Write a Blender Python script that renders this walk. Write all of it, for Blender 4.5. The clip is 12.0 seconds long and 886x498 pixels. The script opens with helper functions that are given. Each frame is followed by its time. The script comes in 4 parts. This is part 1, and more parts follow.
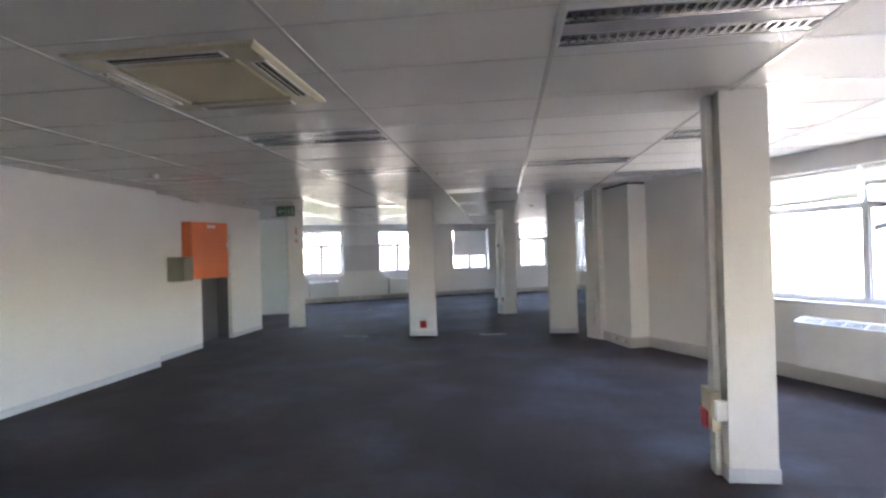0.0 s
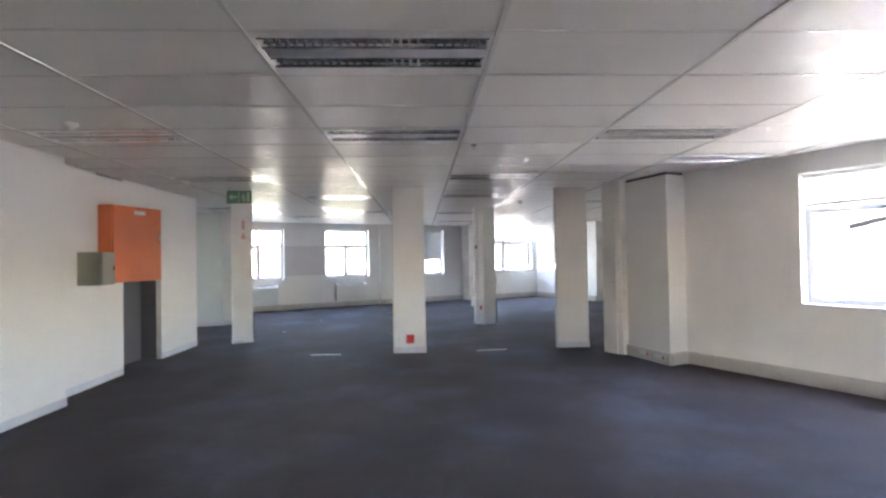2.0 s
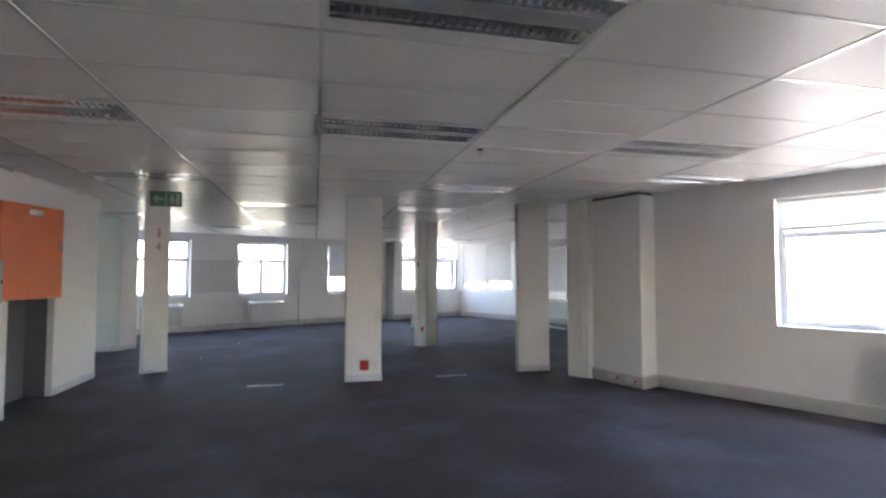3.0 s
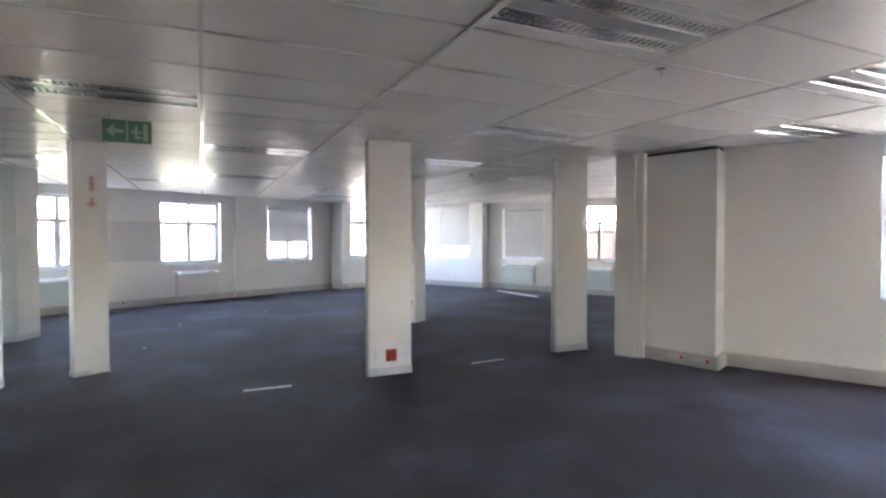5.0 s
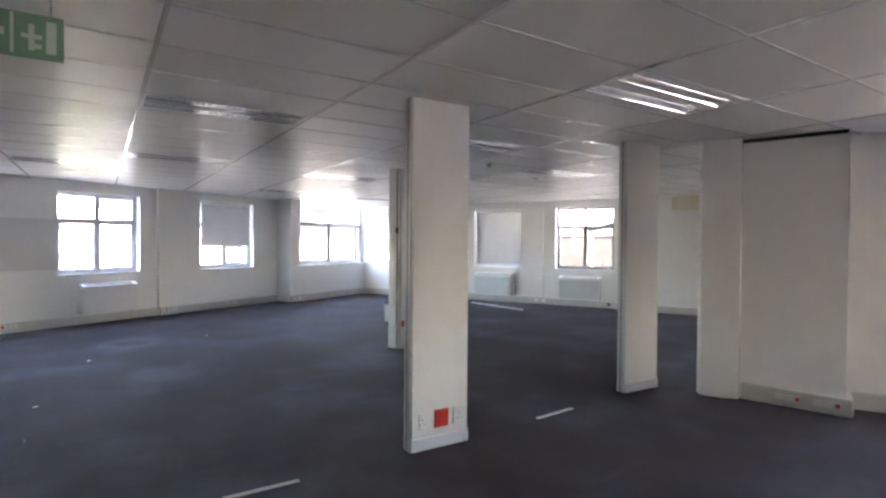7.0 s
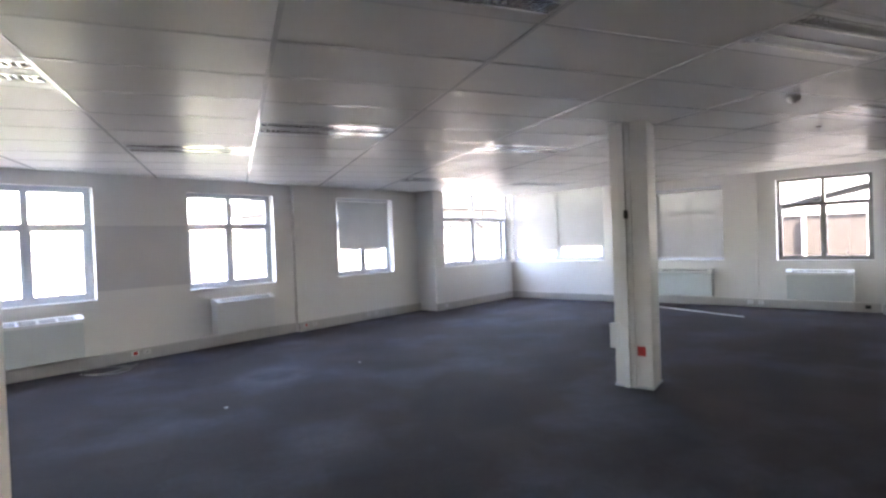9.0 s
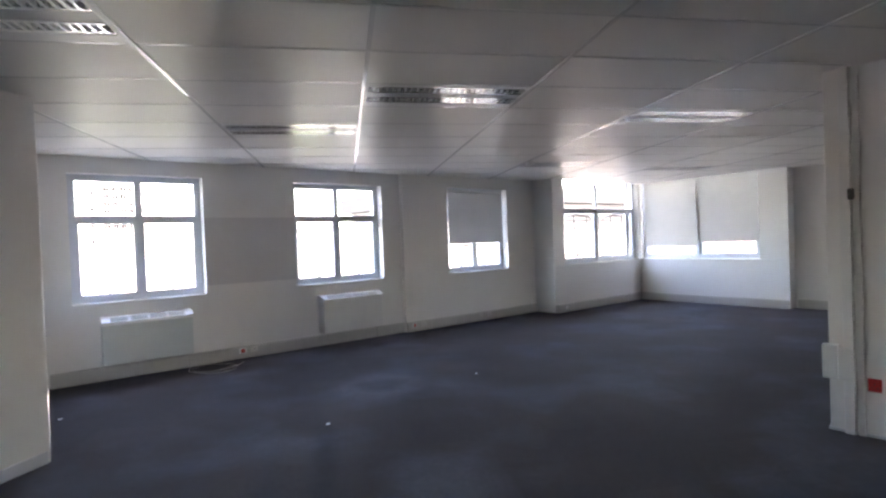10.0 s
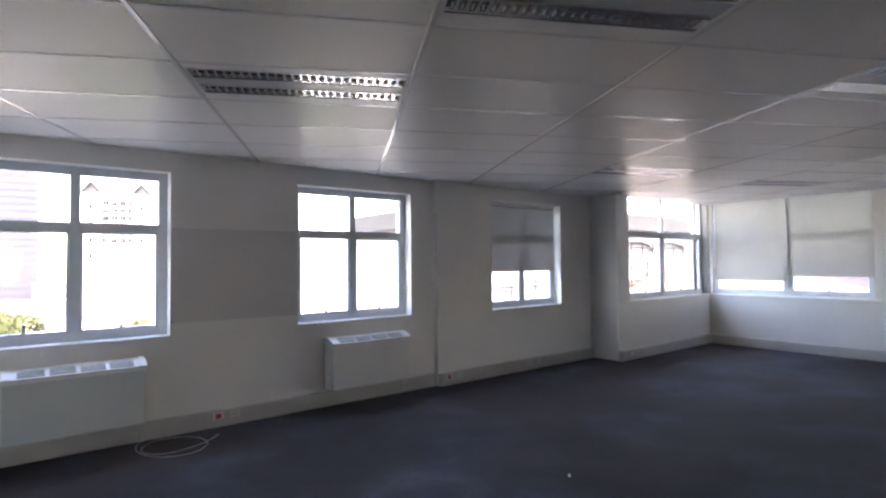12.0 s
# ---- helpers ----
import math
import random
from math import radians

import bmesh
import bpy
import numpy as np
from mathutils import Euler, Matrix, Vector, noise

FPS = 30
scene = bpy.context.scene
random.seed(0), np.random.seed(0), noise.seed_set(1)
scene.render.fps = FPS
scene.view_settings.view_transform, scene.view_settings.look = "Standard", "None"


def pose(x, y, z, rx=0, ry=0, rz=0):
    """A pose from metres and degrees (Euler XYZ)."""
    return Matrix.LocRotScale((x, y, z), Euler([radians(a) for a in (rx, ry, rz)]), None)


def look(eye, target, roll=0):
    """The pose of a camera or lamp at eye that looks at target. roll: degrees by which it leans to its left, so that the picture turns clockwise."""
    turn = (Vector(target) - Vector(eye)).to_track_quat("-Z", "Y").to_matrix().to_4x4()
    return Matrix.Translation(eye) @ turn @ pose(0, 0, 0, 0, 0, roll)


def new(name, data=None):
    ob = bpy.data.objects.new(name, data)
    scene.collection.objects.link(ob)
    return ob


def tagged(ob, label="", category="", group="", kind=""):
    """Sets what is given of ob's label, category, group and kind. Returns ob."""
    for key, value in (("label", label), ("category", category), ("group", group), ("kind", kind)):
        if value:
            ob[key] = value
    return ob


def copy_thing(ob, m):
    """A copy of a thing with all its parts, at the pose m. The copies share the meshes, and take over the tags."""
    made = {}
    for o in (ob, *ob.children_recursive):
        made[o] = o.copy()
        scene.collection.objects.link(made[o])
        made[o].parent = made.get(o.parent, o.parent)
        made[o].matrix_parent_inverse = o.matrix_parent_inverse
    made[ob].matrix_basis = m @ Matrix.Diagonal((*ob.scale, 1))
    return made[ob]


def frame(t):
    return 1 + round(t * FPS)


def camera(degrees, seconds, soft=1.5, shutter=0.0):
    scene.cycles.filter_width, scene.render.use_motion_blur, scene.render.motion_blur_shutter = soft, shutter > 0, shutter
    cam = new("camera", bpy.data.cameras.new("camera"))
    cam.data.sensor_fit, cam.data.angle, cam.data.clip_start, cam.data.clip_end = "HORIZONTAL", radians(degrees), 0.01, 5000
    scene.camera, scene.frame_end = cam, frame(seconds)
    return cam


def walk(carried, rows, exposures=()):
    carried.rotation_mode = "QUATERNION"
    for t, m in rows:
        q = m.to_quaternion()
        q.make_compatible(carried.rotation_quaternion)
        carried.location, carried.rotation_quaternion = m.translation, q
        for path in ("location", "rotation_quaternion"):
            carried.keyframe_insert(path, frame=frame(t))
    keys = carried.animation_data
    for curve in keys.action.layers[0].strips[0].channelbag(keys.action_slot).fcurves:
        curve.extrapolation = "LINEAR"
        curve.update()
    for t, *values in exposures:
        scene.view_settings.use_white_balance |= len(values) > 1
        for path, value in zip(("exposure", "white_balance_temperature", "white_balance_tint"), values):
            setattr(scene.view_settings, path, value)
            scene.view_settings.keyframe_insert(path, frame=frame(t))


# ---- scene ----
cam = camera(80.2, 12.0, soft=2.5)
PATH = [
    (0, (1.279, -2.105, 1.543), (1.025, -0.121, 1.555), -1.6),
    (0.5, (1.048, -1.815, 1.474), (0.795, 0.169, 1.473), -1.2),
    (1, (0.726, -1.42, 1.483), (0.468, 0.563, 1.487), -1.0),
    (1.5, (0.315, -1.033, 1.494), (0.137, 0.959, 1.504), -0.8),
    (2, (-0.083, -0.573, 1.457), (-0.023, 1.426, 1.489), -0.9),
    (2.5, (-0.556, -0.192, 1.448), (-0.346, 1.796, 1.521), 0.3),
    (3, (-0.935, 0.182, 1.457), (-0.489, 2.129, 1.555), -0.0),
    (5, (-2.165, 2.056, 1.501), (-1.356, 3.884, 1.458), -0.0),
    (5.5, (-2.312, 2.548, 1.5), (-1.324, 4.285, 1.417), 0.3),
    (6, (-2.354, 3.131, 1.521), (-1.3, 4.83, 1.45), 0.4),
    (6.5, (-2.436, 3.683, 1.516), (-1.348, 5.361, 1.483), 0.9),
    (8.5, (-2.447, 6.152, 1.515), (-1.575, 7.951, 1.471), -2.3),
    (9, (-2.459, 6.783, 1.49), (-1.743, 8.65, 1.457), -2.2),
    (9.5, (-2.429, 7.27, 1.442), (-1.945, 9.211, 1.429), -2.2),
    (10, (-2.404, 7.766, 1.453), (-2.064, 9.736, 1.421), -2.1),
    (10.5, (-2.381, 8.306, 1.487), (-1.922, 10.252, 1.475), -0.3),
    (11, (-2.353, 8.798, 1.509), (-1.946, 10.756, 1.534), -1.4),
    (11.5, (-2.482, 9.299, 1.515), (-2.081, 11.257, 1.566), -0.8),
    (12, (-2.634, 9.764, 1.504), (-2.291, 11.734, 1.56), -0.6),
]
walk(cam, [(t, look(eye, target, roll)) for t, eye, target, roll in PATH],
     exposures=[(t, e, k, 16 + (k - 6950) / 100) for t, e, k in ((0, 5.95, 7450), (1, 6.3, 7500), (1.5, 6.6, 7500), (2, 6.45, 7500), (2.5, 6.15, 7500), (3, 6.0, 7500), (5, 6.45, 7550),
                (6.5, 6.37, 7600), (8.5, 6.25, 7700), (9.5, 5.84, 7750), (10.5, 5.48, 7750), (12, 5.21, 7750))])

# ---- world and sun ----
SUN_ELEVATION, SUN_AZIMUTH = radians(52), radians(186)
world = bpy.data.worlds.new("daylight")
scene.world = world
world.use_nodes = True
wn = world.node_tree.nodes
sky = wn.new("ShaderNodeTexSky")
sky.sky_type, sky.sun_disc = "NISHITA", False
sky.sun_elevation, sky.sun_rotation = SUN_ELEVATION, SUN_AZIMUTH
sky.air_density, sky.dust_density = 1.0, 2.0
world.node_tree.links.new(sky.outputs[0], wn["Background"].inputs[0])
wn["Background"].inputs[1].default_value = 0.15
sun = new("sun", bpy.data.lights.new("sun", "SUN"))
sun.data.energy, sun.data.angle, sun.data.color = 2.3, radians(0.5), (1.0, 0.95, 0.88)
sun_way = Vector((math.sin(SUN_AZIMUTH) * math.cos(SUN_ELEVATION), math.cos(SUN_AZIMUTH) * math.cos(SUN_ELEVATION), math.sin(SUN_ELEVATION)))
sun.matrix_world = look(sun_way * 60, (0, 0, 0))


# ---- materials ----
def material(name, color, rough=0.6, grain=0.06, scale=40.0, blotch=0.06, blotch_scale=1.3, bump=0.05, bump_scale=None, metal=0.0, spec=0.5, piece=0.0, transmission=0.0):
    """A painted, woven or metal surface: fine grain, slow blotches, fine relief, and a little change from piece to piece."""
    m = bpy.data.materials.new(name)
    m.use_nodes = True
    n, l = m.node_tree.nodes, m.node_tree.links
    b = n["Principled BSDF"]
    co = n.new("ShaderNodeTexCoord")
    fine, slow = n.new("ShaderNodeTexNoise"), n.new("ShaderNodeTexNoise")
    fine.inputs["Scale"].default_value, fine.inputs["Detail"].default_value = scale, 4
    slow.inputs["Scale"].default_value, slow.inputs["Detail"].default_value = blotch_scale, 5
    for t in (fine, slow):
        l.new(co.outputs["Object"], t.inputs["Vector"])
    a = n.new("ShaderNodeMapRange")
    a.inputs["To Min"].default_value, a.inputs["To Max"].default_value = 1 - grain, 1 + grain
    l.new(fine.outputs["Fac"], a.inputs["Value"])
    c = n.new("ShaderNodeMapRange")
    c.inputs["From Min"].default_value, c.inputs["From Max"].default_value = 0.3, 0.7
    c.inputs["To Min"].default_value, c.inputs["To Max"].default_value = 1 - blotch, 1 + blotch
    l.new(slow.outputs["Fac"], c.inputs["Value"])
    mul = n.new("ShaderNodeMath")
    mul.operation = "MULTIPLY"
    l.new(a.outputs[0], mul.inputs[0])
    l.new(c.outputs[0], mul.inputs[1])
    last = mul.outputs[0]
    if piece:
        info, r, m2 = n.new("ShaderNodeObjectInfo"), n.new("ShaderNodeMapRange"), n.new("ShaderNodeMath")
        r.inputs["To Min"].default_value, r.inputs["To Max"].default_value = 1 - piece, 1 + piece
        m2.operation = "MULTIPLY"
        l.new(info.outputs["Random"], r.inputs["Value"])
        l.new(last, m2.inputs[0])
        l.new(r.outputs[0], m2.inputs[1])
        last = m2.outputs[0]
    v = n.new("ShaderNodeVectorMath")
    v.operation = "SCALE"
    v.inputs[0].default_value = color
    l.new(last, v.inputs["Scale"])
    l.new(v.outputs[0], b.inputs["Base Color"])
    ro = n.new("ShaderNodeMapRange")
    ro.inputs["To Min"].default_value, ro.inputs["To Max"].default_value = max(rough - 0.06, 0.02), min(rough + 0.06, 1)
    l.new(slow.outputs["Fac"], ro.inputs["Value"])
    l.new(ro.outputs[0], b.inputs["Roughness"])
    b.inputs["Metallic"].default_value, b.inputs["Specular IOR Level"].default_value = metal, spec
    b.inputs["Transmission Weight"].default_value = transmission
    if bump:
        bp, bt = n.new("ShaderNodeBump"), n.new("ShaderNodeTexNoise")
        bt.inputs["Scale"].default_value, bt.inputs["Detail"].default_value = bump_scale or scale, 3
        l.new(co.outputs["Object"], bt.inputs["Vector"])
        bp.inputs["Strength"].default_value, bp.inputs["Distance"].default_value = bump, 0.004
        l.new(bt.outputs["Fac"], bp.inputs["Height"])
        l.new(bp.outputs["Normal"], b.inputs["Normal"])
    return m


PLASTER = material("white_wall_paint", (0.76, 0.75, 0.72), 0.55, 0.02, 90, 0.03, 0.8, 0.12, 160)
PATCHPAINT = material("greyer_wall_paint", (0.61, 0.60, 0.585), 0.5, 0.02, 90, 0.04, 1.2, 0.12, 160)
TRUNK = material("grey_trunking", (0.50, 0.49, 0.46), 0.4, 0.03, 60, 0.05, 2.0, 0.03)
SKIRT = material("pale_skirting", (0.58, 0.60, 0.62), 0.35, 0.03, 60, 0.06, 3.0, 0.03)
CEIL = material("vinyl_ceiling_board", (0.74, 0.73, 0.705), 0.42, 0.02, 200, 0.03, 0.7, 0.05, 14, spec=0.27)
TEE = material("white_grid_bar", (0.76, 0.76, 0.74), 0.15, 0.02, 60, 0.04, 2, 0.0, spec=0.6)
FRAME = material("grey_aluminium_window", (0.60, 0.635, 0.69), 0.35, 0.02, 60, 0.05, 4, 0.02, metal=0.0)
DARKFRAME = material("dark_window_frame", (0.24, 0.23, 0.23), 0.4, 0.04, 60, 0.08, 4, 0.02)
SILL = material("painted_sill", (0.74, 0.74, 0.72), 0.4, 0.03, 60, 0.05, 3, 0.04)
ALU = material("satin_aluminium", (0.62, 0.63, 0.64), 0.28, 0.03, 120, 0.04, 5, 0.02, metal=1.0)
MIRROR = material("polished_louvre", (0.90, 0.905, 0.91), 0.18, 0.02, 80, 0.04, 6, 0.0, metal=1.0)
LAMPGREY = material("lamp_centre_plate", (0.42, 0.43, 0.45), 0.30, 0.02, 60, 0.04, 3, 0.0)
LAMPWHITE = material("lamp_tray", (0.70, 0.70, 0.69), 0.35, 0.02, 60, 0.04, 3, 0.0)
TUBE = material("unlit_tube", (0.82, 0.83, 0.82), 0.25, 0.01, 60, 0.02, 3, 0.0)
CREAM = material("aged_cream_plastic", (0.66, 0.61, 0.47), 0.42, 0.03, 60, 0.06, 3, 0.03)
CREAMPANEL = material("yellowed_grille", (0.74, 0.67, 0.47), 0.5, 0.05, 200, 0.06, 3, 0.08, 300)
SLOT = material("dark_slot", (0.035, 0.033, 0.03), 0.6, 0.05, 60, 0.05, 3, 0.0)
COILBODY = material("grey_green_coil_case", (0.56, 0.60, 0.58), 0.4, 0.02, 80, 0.05, 2, 0.03, piece=0.03)
COILPALE = material("pale_coil_case", (0.69, 0.695, 0.68), 0.4, 0.02, 80, 0.05, 2, 0.03)
COILTOP = material("white_coil_top", (0.76, 0.77, 0.76), 0.32, 0.02, 80, 0.04, 3, 0.02)
COILVENT = material("coil_vent_slot", (0.12, 0.125, 0.13), 0.8, 0.05, 60, 0.05, 3, 0.0, spec=0.15)
CHANNEL = material("painted_channel", (0.55, 0.56, 0.57), 0.35, 0.02, 60, 0.05, 3, 0.0)
ORANGE = material("orange_enamel", (0.72, 0.17, 0.055), 0.36, 0.03, 80, 0.05, 2.5, 0.03, 120)
BOXGREY = material("khaki_grey_enamel", (0.27, 0.27, 0.22), 0.4, 0.03, 80, 0.05, 3, 0.03)
DOORGREY = material("dark_grey_door", (0.105, 0.105, 0.115), 0.45, 0.04, 60, 0.06, 2, 0.03)
CHROME = material("chrome", (0.8, 0.8, 0.8), 0.14, 0.02, 60, 0.03, 3, 0.0, metal=1.0)
PALEPLATE = material("pale_socket_plate", (0.62, 0.61, 0.58), 0.4, 0.02, 60, 0.05, 5, 0.0)
RED = material("red_socket_plastic", (0.58, 0.035, 0.03), 0.35, 0.03, 60, 0.05, 6, 0.0)
WHITEPLASTIC = material("white_plastic", (0.74, 0.74, 0.72), 0.35, 0.02, 60, 0.04, 4, 0.0)
BLACK = material("black_plastic", (0.03, 0.03, 0.03), 0.45, 0.05, 60, 0.05, 4, 0.0)
SIGNGREEN = material("sign_green", (0.15, 0.31, 0.20), 0.4, 0.03, 60, 0.04, 4, 0.0)
SIGNPALE = material("sign_pale_green", (0.50, 0.64, 0.52), 0.4, 0.03, 60, 0.04, 4, 0.0)
FADEDRED = material("faded_red_film", (0.64, 0.33, 0.27), 0.5, 0.05, 60, 0.12, 9, 0.0)
GREENPANEL = material("pale_green_wall_paint", (0.62, 0.68, 0.64), 0.5, 0.02, 90, 0.03, 0.8, 0.1, 160)


def carpet_material():
    """Dark blue-grey loop carpet: fibre relief, tile-by-tile tone, traffic wear and one pale worn ring."""
    m = bpy.data.materials.new("blue_grey_carpet")
    m.use_nodes = True
    n, l = m.node_tree.nodes, m.node_tree.links
    b = n["Principled BSDF"]
    co = n.new("ShaderNodeTexCoord")

    def noise_tex(s, d=4):
        t = n.new("ShaderNodeTexNoise")
        t.inputs["Scale"].default_value, t.inputs["Detail"].default_value = s, d
        l.new(co.outputs["Object"], t.inputs["Vector"])
        return t.outputs["Fac"]

    def ranged(v, a0, a1, b0, b1):
        r = n.new("ShaderNodeMapRange")
        for key, val in (("From Min", a0), ("From Max", a1), ("To Min", b0), ("To Max", b1)):
            r.inputs[key].default_value = val
        l.new(v, r.inputs["Value"])
        return r.outputs[0]

    def times(p, q):
        k = n.new("ShaderNodeMath")
        k.operation = "MULTIPLY"
        l.new(p, k.inputs[0])
        l.new(q, k.inputs[1])
        return k.outputs[0]

    brick = n.new("ShaderNodeTexBrick")
    brick.offset = 0.0
    brick.inputs["Color1"].default_value, brick.inputs["Color2"].default_value = (0.93, 0.93, 0.93, 1), (1.07, 1.07, 1.07, 1)
    brick.inputs["Mortar"].default_value = (0.9, 0.9, 0.9, 1)
    brick.inputs["Scale"].default_value, brick.inputs["Mortar Size"].default_value = 1.0, 0.003
    brick.inputs["Brick Width"].default_value, brick.inputs["Row Height"].default_value = 0.5, 0.5
    l.new(co.outputs["Object"], brick.inputs["Vector"])
    fine, mid, slow = noise_tex(420, 2), noise_tex(26), noise_tex(0.9, 6)
    tone = times(times(ranged(fine, 0.3, 0.7, 0.72, 1.28), ranged(mid, 0.3, 0.7, 0.9, 1.1)), times(ranged(slow, 0.3, 0.7, 0.80, 1.20), brick.outputs["Color"]))
    # paler, bluer patches where the pile is worn
    wear = times(ranged(noise_tex(0.75, 7), 0.48, 0.64, 0, 1), ranged(noise_tex(7.0, 3), 0.3, 0.7, 0.6, 1.0))
    # pale ring of dried spill
    dist = n.new("ShaderNodeVectorMath")
    dist.operation = "DISTANCE"
    dist.inputs[1].default_value = (RING[0], RING[1], 0)
    l.new(co.outputs["Object"], dist.inputs[0])
    wob = n.new("ShaderNodeMath")
    wob.operation = "ADD"
    l.new(dist.outputs["Value"], wob.inputs[0])
    l.new(ranged(noise_tex(4), 0, 1, -0.12, 0.12), wob.inputs[1])
    ring = times(ranged(wob.outputs[0], 0.16, 0.30, 0, 1), ranged(wob.outputs[0], 0.34, 0.50, 1, 0))
    tone = times(tone, ranged(ring, 0, 1, 1.0, 1.35))
    v = n.new("ShaderNodeVectorMath")
    v.operation = "SCALE"
    blend = n.new("ShaderNodeMix")
    blend.data_type = "RGBA"
    blend.inputs[6].default_value, blend.inputs[7].default_value = (0.0515, 0.0425, 0.0425, 1), (0.074, 0.078, 0.096, 1)
    l.new(wear, blend.inputs["Factor"])
    l.new(blend.outputs[2], v.inputs[0])
    l.new(tone, v.inputs["Scale"])
    l.new(v.outputs[0], b.inputs["Base Color"])
    b.inputs["Roughness"].default_value = 0.85
    b.inputs["Specular IOR Level"].default_value = 0.1
    b.inputs["Sheen Weight"].default_value, b.inputs["Sheen Roughness"].default_value = 0.03, 0.5
    b.inputs["Sheen Tint"].default_value = (0.7, 0.78, 1.0, 1)
    bp = n.new("ShaderNodeBump")
    bp.inputs["Strength"].default_value, bp.inputs["Distance"].default_value = 0.5, 0.004
    l.new(fine, bp.inputs["Height"])
    l.new(bp.outputs["Normal"], b.inputs["Normal"])
    return m


def glass_material():
    m = bpy.data.materials.new("window_glass")
    m.use_nodes = True
    n, l = m.node_tree.nodes, m.node_tree.links
    n.remove(n["Principled BSDF"])
    tr, gl, mix, fr, pw, sc = (n.new("ShaderNode" + k) for k in ("BsdfTransparent", "BsdfGlossy", "MixShader", "LayerWeight", "Math", "MapRange"))
    tr.inputs["Color"].default_value = (0.93, 0.95, 0.95, 1)
    gl.inputs["Roughness"].default_value = 0.03
    pw.operation = "POWER"
    pw.inputs[1].default_value = 5.0
    sc.inputs["To Min"].default_value, sc.inputs["To Max"].default_value = 0.04, 0.9
    l.new(fr.outputs["Facing"], pw.inputs[0])
    l.new(pw.outputs[0], sc.inputs["Value"])
    l.new(sc.outputs[0], mix.inputs[0])
    l.new(tr.outputs[0], mix.inputs[1])
    l.new(gl.outputs[0], mix.inputs[2])
    l.new(mix.outputs[0], n["Material Output"].inputs["Surface"])
    return m


def blind_material():
    """Thin off-white roller cloth that lets part of the daylight through."""
    m = bpy.data.materials.new("blind_cloth")
    m.use_nodes = True
    n, l = m.node_tree.nodes, m.node_tree.links
    n.remove(n["Principled BSDF"])
    di, tl, tr, m1, m2 = (n.new("ShaderNodeBsdf" + k) if k != "Mix" else n.new("ShaderNodeMixShader") for k in ("Diffuse", "Translucent", "Transparent", "Mix", "Mix"))
    co, no, ra = n.new("ShaderNodeTexCoord"), n.new("ShaderNodeTexNoise"), n.new("ShaderNodeMapRange")
    no.inputs["Scale"].default_value, no.inputs["Detail"].default_value = 3.0, 5
    l.new(co.outputs["Object"], no.inputs["Vector"])
    ra.inputs["To Min"].default_value, ra.inputs["To Max"].default_value = 0.42, 0.50
    l.new(no.outputs["Fac"], ra.inputs["Value"])
    for s in (di, tl):
        v = n.new("ShaderNodeVectorMath")
        v.operation = "SCALE"
        v.inputs[0].default_value = (1.0, 0.99, 0.96)
        l.new(ra.outputs[0], v.inputs["Scale"])
        l.new(v.outputs[0], s.inputs["Color"])
    m1.inputs[0].default_value, m2.inputs[0].default_value = 0.030, BLIND_OPEN
    l.new(di.outputs[0], m1.inputs[1])
    l.new(tl.outputs[0], m1.inputs[2])
    l.new(m1.outputs[0], m2.inputs[1])
    l.new(tr.outputs[0], m2.inputs[2])
    l.new(m2.outputs[0], n["Material Output"].inputs["Surface"])
    return m


RING, BLIND_OPEN = (-2.17, 13.15), 0.008
CARPET, GLASS, CLOTH = carpet_material(), glass_material(), blind_material()


# ---- building helpers ----
def box(bm, x0, x1, y0, y1, z0, z1, bevel=0.0, mat=0):
    vs = [bm.verts.new((x, y, z)) for z in (z0, z1) for x, y in ((x0, y0), (x1, y0), (x1, y1), (x0, y1))]
    fs = [bm.faces.new([vs[i] for i in q]) for q in ((3, 2, 1, 0), (4, 5, 6, 7), (0, 1, 5, 4), (1, 2, 6, 5), (2, 3, 7, 6), (3, 0, 4, 7))]
    for f in fs:
        f.material_index = mat
    if bevel:
        es = list({e for f in fs for e in f.edges})
        bmesh.ops.bevel(bm, geom=es, offset=bevel, segments=2, affect="EDGES", profile=0.6)


def prism(bm, pts, z0, z1, bevel=0.0):
    if sum(a[0] * b[1] - b[0] * a[1] for a, b in zip(pts, pts[1:] + pts[:1])) < 0:
        pts = pts[::-1]
    lo, hi = ([bm.verts.new((x, y, z)) for x, y in pts] for z in (z0, z1))
    n = len(pts)
    fs = [bm.faces.new(lo[::-1]), bm.faces.new(hi)] + [bm.faces.new((lo[i], lo[(i + 1) % n], hi[(i + 1) % n], hi[i])) for i in range(n)]
    if bevel:
        es = [e for e in {e for f in fs for e in f.edges} if abs(e.verts[0].co.z - e.verts[1].co.z) > 0.01]
        bmesh.ops.bevel(bm, geom=es, offset=bevel, segments=2, affect="EDGES", profile=0.6)


def rod(bm, p, q, r, sides=10):
    """A closed round bar from p to q."""
    p, q = Vector(p), Vector(q)
    m = Matrix.Translation((p + q) / 2) @ (q - p).to_track_quat("Z", "Y").to_matrix().to_4x4()
    bmesh.ops.create_cone(bm, cap_ends=True, segments=sides, radius1=r, radius2=r, depth=(q - p).length, matrix=m)


def mesh_of(name, bm, *mats):
    bm.normal_update()
    me = bpy.data.meshes.new(name)
    bm.to_mesh(me)
    bm.free()
    for m in mats:
        me.materials.append(m)
    return me


def part(name, bm, mat, parent, label=""):
    ob = new(name, mesh_of(name, bm, mat))
    ob.parent = parent
    return tagged(ob, label)


def thing(name, m, label, category, group="", kind=""):
    ob = tagged(new(name), label, category, group, kind)
    ob.empty_display_size = 0.1
    ob.matrix_world = m
    return ob


